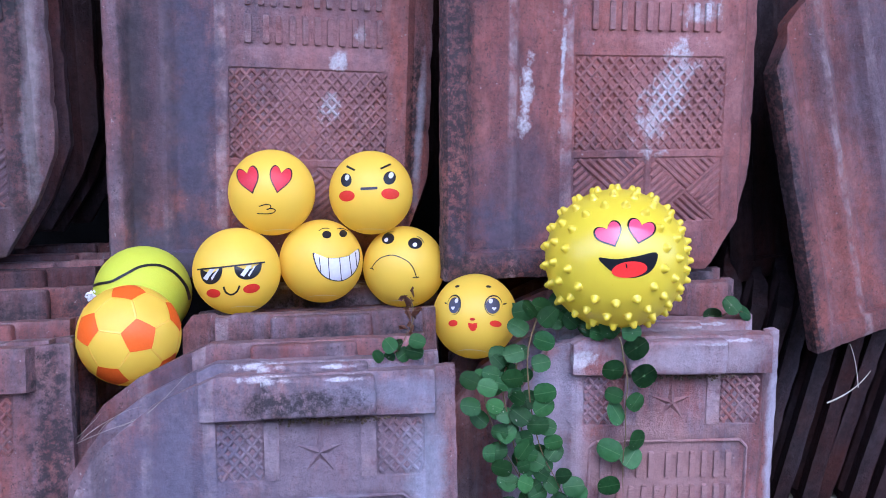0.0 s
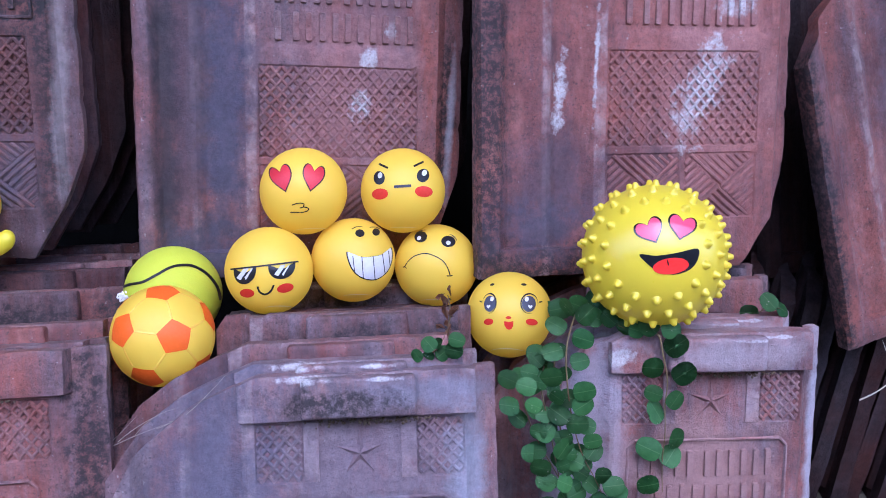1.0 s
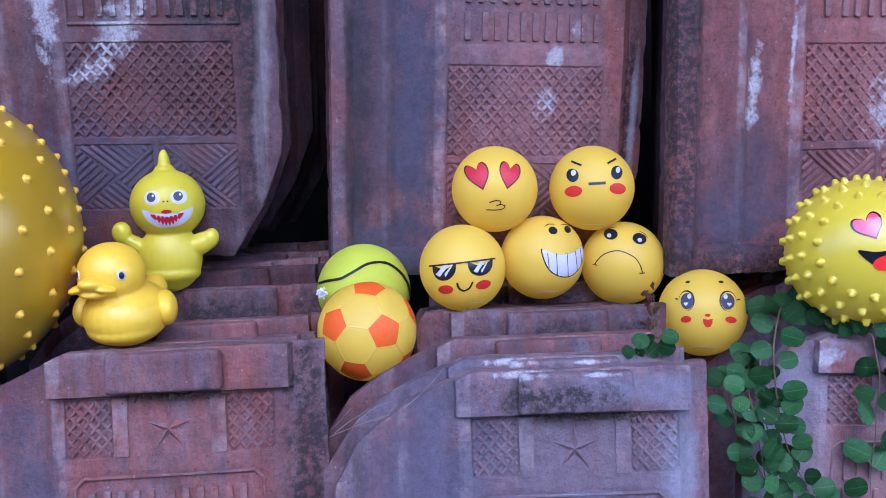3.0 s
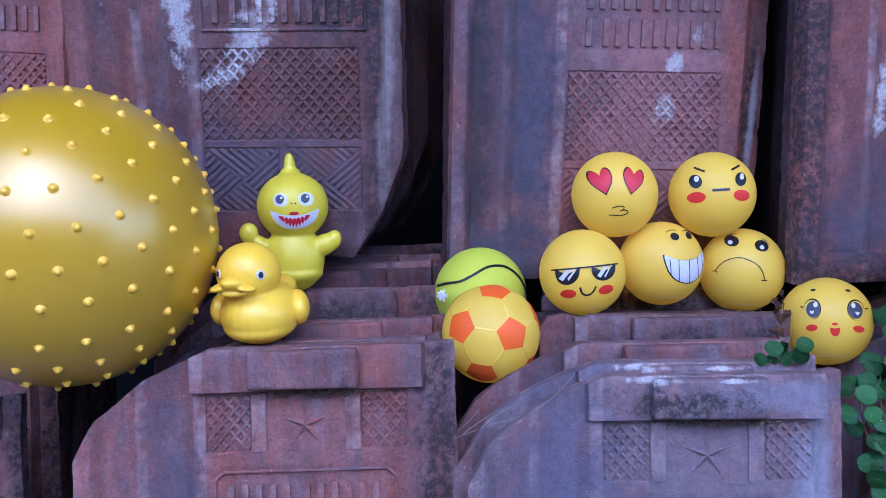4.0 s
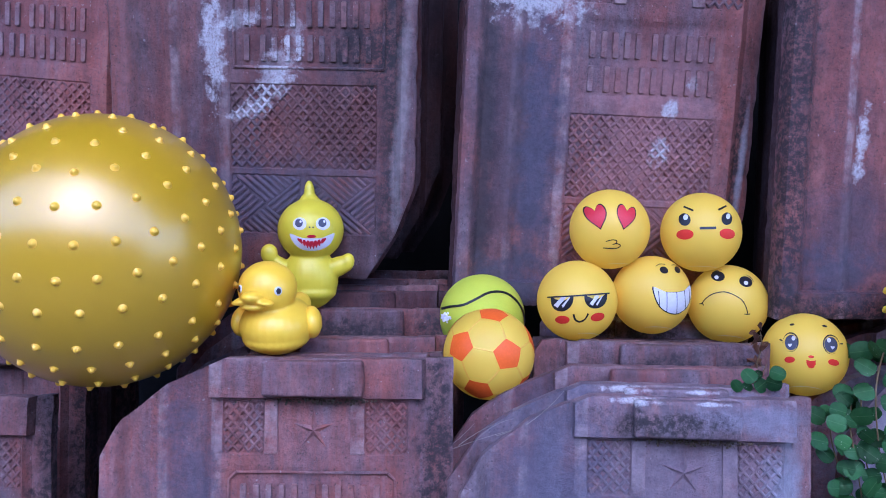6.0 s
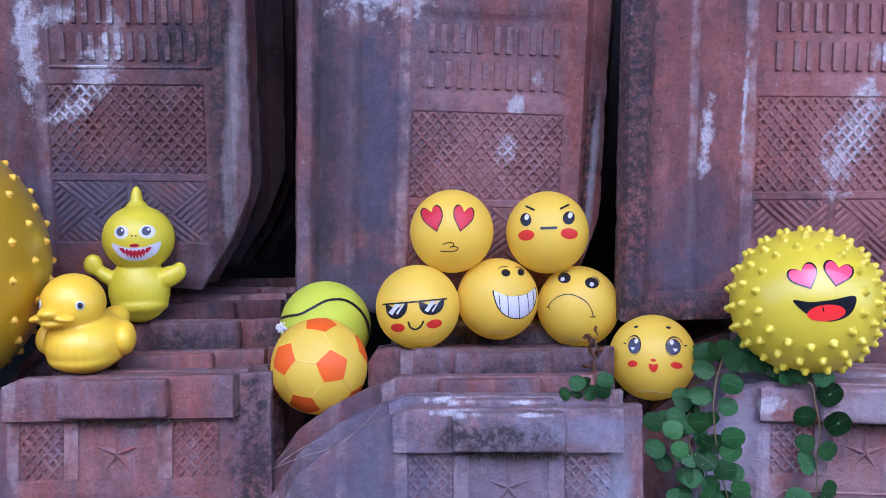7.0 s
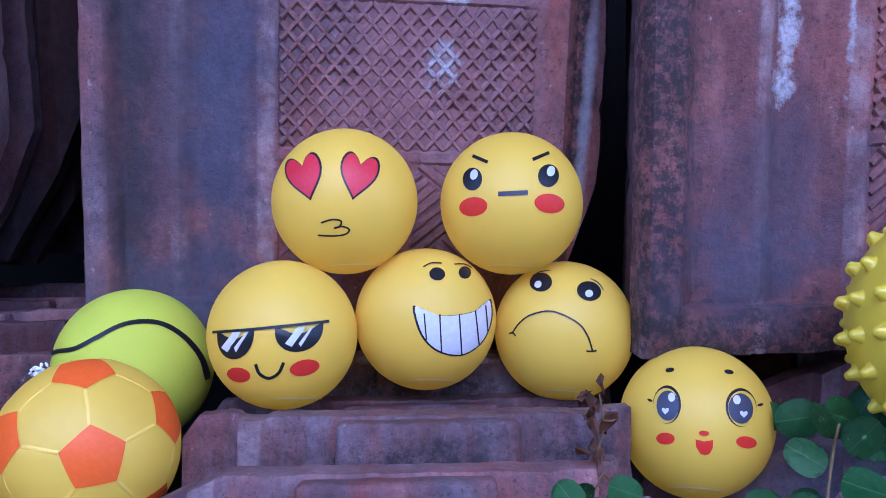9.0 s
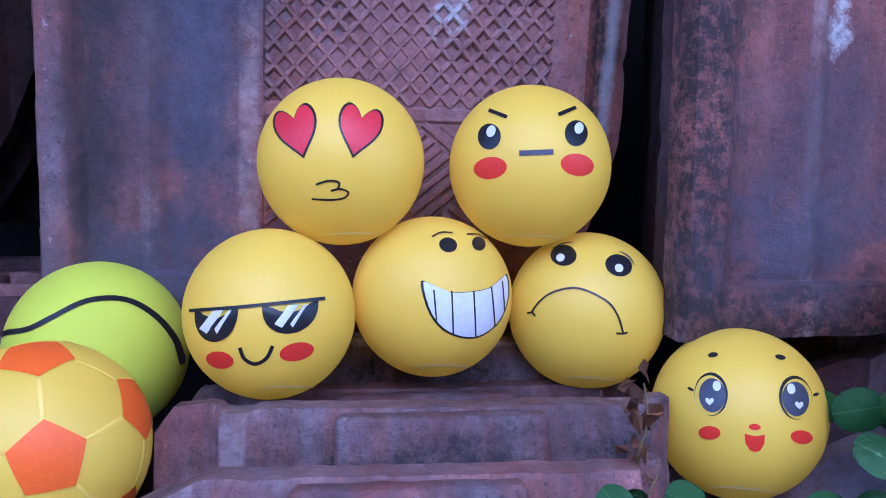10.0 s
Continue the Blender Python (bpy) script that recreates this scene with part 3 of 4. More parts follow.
tagged(new("wall_south", mesh_of("wall_south", bm, old_wall("sky_block_plaster", 5.0))), "added unseen wall across the yard, hiding the low sky", "wall", kind="structure")

# Added, unseen: keeps the light from straight overhead off the stacks.
bm = bmesh.new()
bmesh.ops.create_cube(bm, size=1)
for v in bm.verts:
    v.co = (v.co.x * 7.4, 0.60 + v.co.y * 1.3, 2.05 + v.co.z * 0.06 + 0.25 * v.co.y)
finish(bm)
tagged(new("ceiling", mesh_of("ceiling", bm, old_wall("sky_block_boards", 4.0))), "added unseen eaves over the tile stacks, hiding the high sky", "eaves", kind="structure")

# ---- upper row of tiles ----
UP_LABEL = "red clay roof tile with lattice panels, standing on a stack"
UPPER = (
    ((-0.636, 0.719, 0.613), (0.128, 0.0), 8, 2, 4.5, 1.0, CLAY_ROSE, UP_LABEL),
    ((-0.336, 0.655, 0.610), (0.125, 0.0), 8, 0, 1.0, 0.98, CLAY_LIMED, "dark red clay roof tile splashed with white limewash, standing upright"),
    ((-0.171, 0.697, 0.588), (0.0, 0.0), 11, 1.5, 2.4, 1.0, CLAY_MARKED, "red and grey clay roof tile with white splashes, standing upright"),
    ((0.104, 0.688, 0.597), (0.0, 0.0), 12.8, 4, 0.8, 1.02, CLAY_RED, "brick-red clay roof tile with white drips, standing upright"),
)
rnd = random.Random(5)
for place, anchor, yaw, lean, roll, size, mat, label in UPPER:
    lay(narrow if mat is CLAY_MARKED else master if mat is CLAY_LIMED else bare, tile_pose(place, anchor, yaw, lean, roll, size), mat, label, "upper row of roof tiles")
    # Tiles further back take darker clay: the stack's inner shade as colour.
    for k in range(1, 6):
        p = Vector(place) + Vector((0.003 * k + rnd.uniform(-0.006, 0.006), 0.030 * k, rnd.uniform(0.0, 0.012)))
        lay(plains[k % 2], tile_pose(p, anchor, yaw + rnd.uniform(-2, 2), lean + rnd.uniform(0, 1.5), roll + rnd.uniform(-1, 1), size), CLAY_DARK if k > 1 else CLAY_DIM, "clay roof tile standing behind others, its shade put into the colour", "upper row of roof tiles")

# ---- lower stacks: front tile, then the ones behind it by their top edges ----
LOW_LABEL = "clay roof tile with star and lattice panels, fronting a stack"
BACK_LABEL = "clay roof tile in a stack with only its top edge showing"
TOP = (0.070, 0.169)
LOWER = (
    ((-0.634, 0.525, 0.326), (0.110, 0.135), 8, 12, 0, 1.0, CLAY, ((-0.688, 0.60, 0.392), (-0.70, 0.64, 0.414), (-0.712, 0.682, 0.433), (-0.725, 0.713, 0.440), (-0.745, 0.78, 0.437), (-0.755, 0.82, 0.437))),
    ((-0.344, 0.501, 0.364), (0.070, 0.114), 9, 12, 0, 0.93, CLAY, ((-0.345, 0.553, 0.405), (-0.345, 0.587, 0.409), (-0.345, 0.645, 0.419), (-0.358, 0.672, 0.428), (-0.362, 0.70, 0.427), (-0.36, 0.74, 0.425), (-0.36, 0.78, 0.425))),
    ((-0.081, 0.520, 0.344), (0.070, 0.114), 6, 11, 0, 0.94, CLAY_BLUE, ((-0.088, 0.548, 0.397), (-0.098, 0.574, 0.402), (-0.09, 0.607, 0.412), (-0.10, 0.66, 0.399), (-0.09, 0.70, 0.41), (-0.09, 0.74, 0.41), (-0.09, 0.78, 0.41))),
    ((0.170, 0.597, 0.346), (0.070, 0.114), 2, 4, 0, 0.92, CLAY_PALE, ((0.166, 0.650, 0.393), (0.166, 0.695, 0.411), (0.165, 0.73, 0.411), (0.16, 0.77, 0.415))),
)
for place, anchor, yaw, lean, roll, size, mat, behind in LOWER:
    lay(broken if mat is CLAY_PALE else master if place[0] < -0.6 else broad if place[0] < -0.3 else wide, tile_pose(place, anchor, yaw, lean, roll, size), mat, LOW_LABEL, "lower stacks of roof tiles")
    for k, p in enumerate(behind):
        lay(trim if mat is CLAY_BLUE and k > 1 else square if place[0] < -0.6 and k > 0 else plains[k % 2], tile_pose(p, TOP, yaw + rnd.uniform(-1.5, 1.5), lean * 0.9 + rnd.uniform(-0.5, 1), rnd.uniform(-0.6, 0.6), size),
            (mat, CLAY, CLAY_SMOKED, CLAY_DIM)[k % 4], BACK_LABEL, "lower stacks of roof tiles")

# ---- the stack at the far end: leaning tiles and others seen on their edges ----
lay(plains[0], tile_pose((0.372, 0.80, 0.315), (-0.10, -0.168), 14, 3, -14, 1.07), CLAY_LEAN, "red clay roof tile with blackened edge leaning on others", "tiles of the far stack")
lay(plains[1], tile_pose((0.44, 0.87, 0.33), (-0.10, -0.168), 14, 3, -6, 1.0), CLAY, "purplish clay roof tile leaning on a dark stack", "tiles of the far stack")
lay(plains[0], tile_pose((0.325, 0.90, 0.36), (-0.10, -0.168), 20, 2, -5, 1.0), CLAY_DARK, "clay roof tile darkened for shade, standing in a dark stack", "tiles of the far stack")
# All but the last three take the clay darkened for shade.
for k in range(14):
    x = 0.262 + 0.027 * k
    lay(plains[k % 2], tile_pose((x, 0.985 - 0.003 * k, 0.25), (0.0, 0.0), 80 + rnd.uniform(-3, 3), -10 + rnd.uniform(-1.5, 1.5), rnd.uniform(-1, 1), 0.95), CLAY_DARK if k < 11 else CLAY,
        "clay roof tile on edge in a row mostly darkened for shade", "tiles of the far stack")
for ob in (master, bare, narrow, wide, broad, broken, trim, square, *plains):
    for o in (*ob.children_recursive, ob):
        bpy.data.objects.remove(o)


# ---- balls ----
def sphere(r, seg=64, rings=40):
    bm = bmesh.new()
    bmesh.ops.create_uvsphere(bm, u_segments=seg, v_segments=rings, radius=r)
    finish(bm, True)
    return bm


def face_turn(az, el, roll=0.0):
    """Turns a ball so that its printed side (-y) looks along the bearing and height given."""
    return Matrix.Rotation(radians(az), 4, "Z") @ Matrix.Rotation(radians(-el), 4, "X") @ Matrix.Rotation(radians(roll), 4, "Y")


def on_ball(r, x, y, lift=0.0):
    d = math.hypot(x, y)
    if d > 0.985:
        x, y = x * 0.985 / d, y * 0.985 / d
    z = math.sqrt(max(0.0, 1 - x * x - y * y))
    return Vector((x, -z, y)) * (r + lift)


def patch(r, outline, lift=0.0003, rings=5):
    """A printed shape on the ball: outline in parts of the radius, seen from its printed side."""
    bm = bmesh.new()
    n = len(outline)
    cx, cy = sum(p[0] for p in outline) / n, sum(p[1] for p in outline) / n
    mid = bm.verts.new(on_ball(r, cx, cy, lift))
    last = None
    for k in range(1, rings + 1):
        s = k / rings
        ring = [bm.verts.new(on_ball(r, cx + (x - cx) * s, cy + (y - cy) * s, lift)) for x, y in outline]
        for i in range(n):
            j = (i + 1) % n
            if last:
                bm.faces.new((last[i], ring[i], ring[j], last[j]))
            else:
                bm.faces.new((mid, ring[i], ring[j]))
        last = ring
    finish(bm, True)
    return bm


def strip(r, line, width, lift=0.0004, taper=False):
    """A printed line along points on the ball."""
    bm = bmesh.new()
    line = smoothed(line) if len(line) > 2 else [(line[0][0] + (line[1][0] - line[0][0]) * i / 6, line[0][1] + (line[1][1] - line[0][1]) * i / 6) for i in range(7)]
    rows = []
    for i, (x, y) in enumerate(line):
        a, b = line[max(0, i - 1)], line[min(len(line) - 1, i + 1)]
        d = math.hypot(b[0] - a[0], b[1] - a[1]) or 1
        h = width / 2 * (math.sin(math.pi * (i + 0.6) / (len(line) + 0.2)) if taper else 1)
        nx, ny = -(b[1] - a[1]) / d * h, (b[0] - a[0]) / d * h
        rows.append((bm.verts.new(on_ball(r, x - nx, y - ny, lift)), bm.verts.new(on_ball(r, x + nx, y + ny, lift))))
    for p, q in zip(rows, rows[1:]):
        bm.faces.new((p[0], p[1], q[1], q[0]))
    finish(bm, True)
    return bm


def smoothed(pts, closed=False, steps=6):
    out, n = [], len(pts)
    for i in range(n if closed else n - 1):
        p = [pts[(i + k) % n] if closed else pts[min(max(i + k, 0), n - 1)] for k in (-1, 0, 1, 2)]
        for s in range(steps):
            t = s / steps
            out.append(tuple(0.5 * (2 * p[1][c] + (p[2][c] - p[0][c]) * t + (2 * p[0][c] - 5 * p[1][c] + 4 * p[2][c] - p[3][c]) * t * t + (3 * p[1][c] - p[0][c] - 3 * p[2][c] + p[3][c]) * t ** 3) for c in (0, 1)))
    if not closed:
        out.append(pts[-1])
    return out


def oval(cx, cy, rx, ry, turn=0.0, n=28):
    c, s = math.cos(radians(turn)), math.sin(radians(turn))
    return [(cx + c * rx * math.cos(a) - s * ry * math.sin(a), cy + s * rx * math.cos(a) + c * ry * math.sin(a)) for a in (2 * math.pi * i / n for i in range(n))]


def heart(cx, cy, w, h, turn=0.0, n=36):
    c, s = math.cos(radians(turn)), math.sin(radians(turn))
    out = []
    for i in range(n):
        a = 2 * math.pi * i / n
        x, y = math.copysign(abs(math.sin(a)) ** 2.1, math.sin(a)) / 2 * w, (13 * math.cos(a) - 5 * math.cos(2 * a) - 2 * math.cos(3 * a) - math.cos(4 * a) + 2.5) / 29 * h
        out.append((cx + c * x - s * y, cy + s * x + c * y))
    return out


def scaled(outline, k):
    cx, cy = sum(p[0] for p in outline) / len(outline), sum(p[1] for p in outline) / len(outline)
    return [(cx + (x - cx) * k, cy + (y - cy) * k) for x, y in outline]


def face_ball(place, r, az, el, label, roll=0.0, material=None, name="toy_ball", group="small yellow face balls"):
    root = new(name)
    root.matrix_world = Matrix.Translation(place) @ face_turn(az, el, roll)
    part("ball_body", sphere(r), material or YELLOW, root)
    return tagged(root, label, "toy ball", group)


def seam(ball, r, turn):
    """The moulded plug under the ball."""
    line = [(math.sin(a) * 0.42 + turn * 0.4, -0.86 + 0.06 * math.cos(a * 1.2) - 0.05 * turn * math.sin(a)) for a in (-1.2, -0.8, -0.4, 0, 0.4, 0.8, 1.2)]
    part("moulded_seam", strip(r, line, 0.018, 0.0005, True), WHITE_SEAM, ball, "pale raised seam line")


WHITE_SEAM = rubber("pale_seam", (1.0, 0.86, 0.45), 0.4)
R = 0.0334

kiss = face_ball((-0.1342, 0.6649, 0.4919), 0.0336, 10.5, 5.6, "smooth yellow toy ball with red heart eyes and puckered lips")
for cx, turn in ((-0.475, 14), (0.195, -14)):
    shape = heart(cx, 0.33, 0.50, 0.60, turn)
    eye = part("heart_eye", patch(0.0336, shape), BLACK, kiss, "red heart with black outline")
    part("heart_fill", patch(0.0336, scaled(shape, 0.89), 0.0005), PINK, eye)
part("lips", strip(0.0336, ((-0.28, -0.24), (-0.14, -0.20), (-0.03, -0.22), (-0.05, -0.29), (-0.12, -0.31), (-0.02, -0.29), (0.07, -0.33), (0.02, -0.39), (-0.12, -0.41), (-0.33, -0.40)), 0.022), BLACK, kiss, "thin black puckered lips")
seam(kiss, 0.0336, 0.35)

angry = face_ball((-0.0577, 0.6787, 0.4896), R, -2.0, 5.8, "smooth yellow toy ball with frowning brows and red cheeks")
for sx, cx, cy in ((-1, -0.47, 0.335), (1, 0.52, 0.385)):
    part("brow", strip(R, ((-0.49, 0.645), (-0.27, 0.555)) if sx < 0 else ((0.31, 0.59), (0.52, 0.69)), 0.045), BLACK, angry)
    eye = part("eye", patch(R, oval(cx, cy, 0.135, 0.15, 8 * -sx)), BLACK, angry, "black eye with white glint")
    part("glint", patch(R, oval(cx + 0.025, cy + 0.055, 0.052, 0.068, -15), 0.0006), WHITE, eye)
    part("cheek", patch(R, oval(cx + 0.02, cy - 0.36, 0.195, 0.125, 8 * -sx)), RED, angry)
part("mouth", strip(R, ((-0.12, 0.145), (0.26, 0.165)), 0.06), GREY, angry)
seam(angry, R, 0.1)

cool = face_ball((-0.1592, 0.6411, 0.4345), R, 15.5, 15.4, "smooth yellow toy ball wearing printed black sunglasses", 3.0)
glasses = part("sunglasses", strip(R, ((-0.86, 0.03), (-0.4, 0.06), (0.1, 0.11), (0.58, 0.165)), 0.035, 0.0006), BLACK, cool, "black sunglasses with white shine stripes")
for a, b, low in (((-0.80, 0.04), (-0.33, 0.085), -0.29), ((-0.085, 0.095), (0.51, 0.155), -0.20)):
    mx, w = (a[0] + b[0]) / 2, (b[0] - a[0]) / 2
    top = (a[1] + b[1]) / 2
    arc = [(mx + w * math.cos(t), top - 0.012 + (b[1] - a[1]) / 2 * math.cos(t) + (low - top) * math.sin(t) ** 0.8) for t in (math.pi * i / 20 for i in range(21))]
    part("lens", patch(R, arc[::-1], 0.0004, 6), BLACK, glasses)
    for dx, ww in ((-0.02, 0.08), (0.09, 0.026)):
        x0 = mx + dx
        part("shine", patch(R, ((x0 - ww - 0.07, low * 0.55), (x0 - 0.07, low * 0.74), (x0 + 0.07 + ww * 0.4, top - 0.03), (x0 + 0.07 - ww * 0.9, top - 0.035)), 0.0007, 4), WHITE, glasses)
part("smile", strip(R, ((-0.31, -0.36), (-0.26, -0.48), (-0.145, -0.535), (-0.03, -0.47), (0.03, -0.34)), 0.04), BLACK, cool)
part("cheek", patch(R, oval(-0.525, -0.50, 0.15, 0.095, -6)), RED, cool)
part("cheek", patch(R, oval(0.287, -0.41, 0.185, 0.10, 10)), RED, cool)
seam(cool, R, 0.6)

grin = face_ball((-0.0972, 0.6647, 0.4367), 0.0331, 4.4, 14.5, "smooth yellow toy ball with a wide toothy printed grin")
mouth_line = smoothed([(-0.13, 0.17), (0.05, 0.075), (0.30, 0.045), (0.60, 0.08), (0.80, 0.165), (0.90, 0.27), (0.93, 0.05), (0.86, -0.20), (0.72, -0.38), (0.48, -0.49), (0.18, -0.42), (-0.03, -0.20)], True, 4)
mouth = part("mouth", patch(0.0331, mouth_line, 0.0003, 7), BLACK, grin, "white teeth outlined in black")
part("teeth", patch(0.0331, scaled(mouth_line, 0.945), 0.0005, 7), WHITE, mouth)
for x0, x1, y0, y1 in ((0.02, 0.05, 0.07, -0.27), (0.22, 0.24, 0.06, -0.42), (0.47, 0.50, 0.06, -0.46), (0.68, 0.73, 0.11, -0.35), (0.82, 0.85, 0.18, -0.18)):
    part("tooth_gap", strip(0.0331, ((x0, y0), (x1, y1)), 0.018, 0.0007), BLACK, mouth)
part("eye", patch(0.0331, oval(0.185, 0.595, 0.105, 0.09, -10)), BLACK, grin)
part("eye", patch(0.0331, oval(0.553, 0.625, 0.085, 0.09, -20)), BLACK, grin)
part("brow", strip(0.0331, ((0.0, 0.69), (0.10, 0.745), (0.24, 0.745)), 0.018, 0.0004), BLACK, grin)
part("brow", strip(0.0331, ((0.41, 0.735), (0.54, 0.745), (0.65, 0.70)), 0.018, 0.0004), BLACK, grin)
seam(grin, 0.0331, 0.3)

sad = face_ball((-0.0319, 0.6797, 0.4280), R, -6.1, 15.2, "smooth yellow toy ball with a sad drooping mouth")
for cx, cy, gx in ((-0.30, 0.65, -0.03), (0.357, 0.55, 0.0)):
    eye = part("eye", patch(R, oval(cx, cy, 0.16, 0.135, -12)), BLACK, sad, "black eye with white glint")
    part("glint", patch(R, oval(cx + gx, cy - 0.04, 0.05, 0.05), 0.0006), WHITE, eye)
part("brow", strip(R, ((-0.44, 0.735), (-0.32, 0.80), (-0.18, 0.82)), 0.02, 0.0004, True), GREY, sad)
part("brow", strip(R, ((0.35, 0.73), (0.47, 0.67), (0.55, 0.56)), 0.02, 0.0004, True), GREY, sad)
part("mouth", strip(R, ((-0.65, -0.06), (-0.55, 0.08), (-0.38, 0.20), (-0.10, 0.25), (0.22, 0.12), (0.36, -0.05), (0.43, -0.25)), 0.022), BLACK, sad)
part("mouth_corner", strip(R, ((-0.70, -0.07), (-0.64, -0.06), (-0.60, -0.10)), 0.022), BLACK, sad)
part("mouth_corner", strip(R, ((0.35, -0.25), (0.43, -0.25), (0.48, -0.235)), 0.022), BLACK, sad)
seam(sad, R, 0.2)

cute = face_ball((0.0253, 0.6472, 0.3962), R, -16.4, 20.9, "smooth yellow toy ball with big sparkling printed eyes", -5.0)
for cx, s in ((-0.27, -1), (0.595, 1)):
    cy = 0.19
    eye = part("eye", patch(R, oval(cx, cy, 0.175, 0.235, 0), 0.0003), BLACK, cute, "large dark eye with white glints")
    part("iris_ring", patch(R, oval(cx + 0.01 * s, cy - 0.015, 0.160, 0.215, 0), 0.00045), YELLOW, eye)
    part("pupil", patch(R, oval(cx + (0.015 if s < 0 else -0.01), cy - 0.015, 0.138, 0.182, 0), 0.0006), GREY, eye)
    part("glint", patch(R, oval(cx + (0.065 if s < 0 else -0.055), cy + 0.085, 0.042, 0.055), 0.0008), WHITE, eye)
    part("glint", patch(R, heart(cx + (-0.01 if s < 0 else 0.02), cy - 0.085, 0.085, 0.08), 0.0008), WHITE, eye)
    part("lash", strip(R, ((cx + s * 0.18, cy + 0.03), (cx + s * 0.25, cy + 0.06)), 0.035, 0.0004, True), BLACK, eye)
    part("brow", patch(R, oval(cx + (0.02 if s < 0 else -0.14), 0.625, 0.055, 0.03, 8 * -s)), BLACK, cute)
    part("cheek", patch(R, oval(cx + (-0.02 if s < 0 else 0.05), -0.225, 0.115, 0.072, -4 * s)), RED, cute)
part("nose", patch(R, oval(0.17, -0.14, 0.06, 0.032)), RED, cute)
part("mouth", patch(R, [(0.07, -0.215), (0.17, -0.235), (0.27, -0.215), (0.265, -0.31), (0.22, -0.385), (0.17, -0.40), (0.12, -0.385), (0.075, -0.31)]), RED, cute)
seam(cute, R, 0.1)


def cone_nub(h, r):
    """A blunt rubber spike that points along z."""
    bm = bmesh.new()
    rows = []
    for k, (s, z) in enumerate(((1.6, -0.2), (1.2, 0.05), (0.95, 0.30), (0.80, 0.62), (0.62, 0.86), (0.30, 1.0))):
        rows.append([bm.verts.new((math.cos(a) * r * s, math.sin(a) * r * s, h * z)) for a in (2 * math.pi * i / 10 for i in range(10))])
    for a, b in zip(rows, rows[1:]):
        for i in range(10):
            bm.faces.new((a[i], a[(i + 1) % 10], b[(i + 1) % 10], b[i]))
    bm.faces.new(rows[-1])
    finish(bm, True)
    return bm


def outward(direction, r):
    return Matrix.Translation(direction * r) @ direction.to_track_quat("Z", "Y").to_matrix().to_4x4()


# spiky ball: rings of spikes round the printed face
SR = 0.0515
spiky = face_ball((0.1268, 0.6124, 0.4511), SR, -11.7, 19.0, "spiky yellow rubber ball with heart eyes and a laughing mouth", -9.0, LEMON, "spiky_ball", "large toy balls")
spike = mesh_of("spike", cone_nub(0.0041, 0.0027), LEMON)
for k, polar in enumerate((42, 57, 72, 87, 102, 117, 132, 147)):
    count = max(8, round(23 * math.sin(radians(polar))))
    for i in range(count):
        a = 2 * math.pi * (i + 0.5 * (k % 2)) / count
        d = Vector((math.sin(radians(polar)) * math.cos(a), -math.cos(radians(polar)), math.sin(radians(polar)) * math.sin(a)))
        share("spike", spike, spiky, outward(d, SR))
for cx, cy, turn in ((-0.05, 0.225, 18), (0.352, 0.235, -18)):
    shape = heart(cx, cy, 0.38, 0.35, turn)
    eye = part("heart_eye", patch(SR, shape), GLOSS_BLACK, spiky, "pink heart with black outline")
    part("heart_fill", patch(SR, scaled(shape, 0.87), 0.0005), ROSE, eye)
laugh = smoothed([(-0.23, -0.06), (-0.02, -0.10), (0.25, -0.09), (0.52, -0.055), (0.50, -0.20), (0.38, -0.32), (0.16, -0.36), (-0.06, -0.27)], True, 4)
mouth = part("mouth", patch(SR, laugh, 0.0003, 6), GLOSS_BLACK, spiky, "open black mouth with red tongue")
part("tongue", patch(SR, oval(0.15, -0.25, 0.23, 0.102, 2), 0.0005), GLOSS_RED, mouth)
part("tongue_crease", strip(SR, ((0.11, -0.16), (0.12, -0.24)), 0.018, 0.0007, True), GLOSS_BLACK, mouth)

# golden ball: rings of small nubs
GR = 0.1033
gold = new("exercise_ball")
gold.matrix_world = Matrix.Translation((-0.5171, 0.5272, 0.4848)) @ Matrix.Rotation(radians(8), 4, "Y") @ Matrix.Rotation(radians(20), 4, "X")
tagged(gold, "large shiny golden ball with small rubber nubs", "ball", "large toy balls")
part("ball_body", sphere(GR, 96, 64), GOLD, gold)
nub = mesh_of("nub", cone_nub(0.0028, 0.0025), NUB)
for lat, count, first in ((-64, 12, -80), (-50, 17, -76), (-36, 21, -84), (-21.7, 24, -81.9), (-8.6, 24, -85.2), (7.6, 24, -81.9), (20.2, 24, -89.3), (33.2, 21, -84.3), (47.3, 17, -76.7), (61.5, 12, -97.9), (75.5, 6, -104.9)):
    for i in range(count):
        a, lt = radians(first + 360 * i / count), radians(lat)
        share("nub", nub, gold, outward(Vector((math.cos(lt) * math.cos(a), math.cos(lt) * math.sin(a), math.sin(lt))), GR))

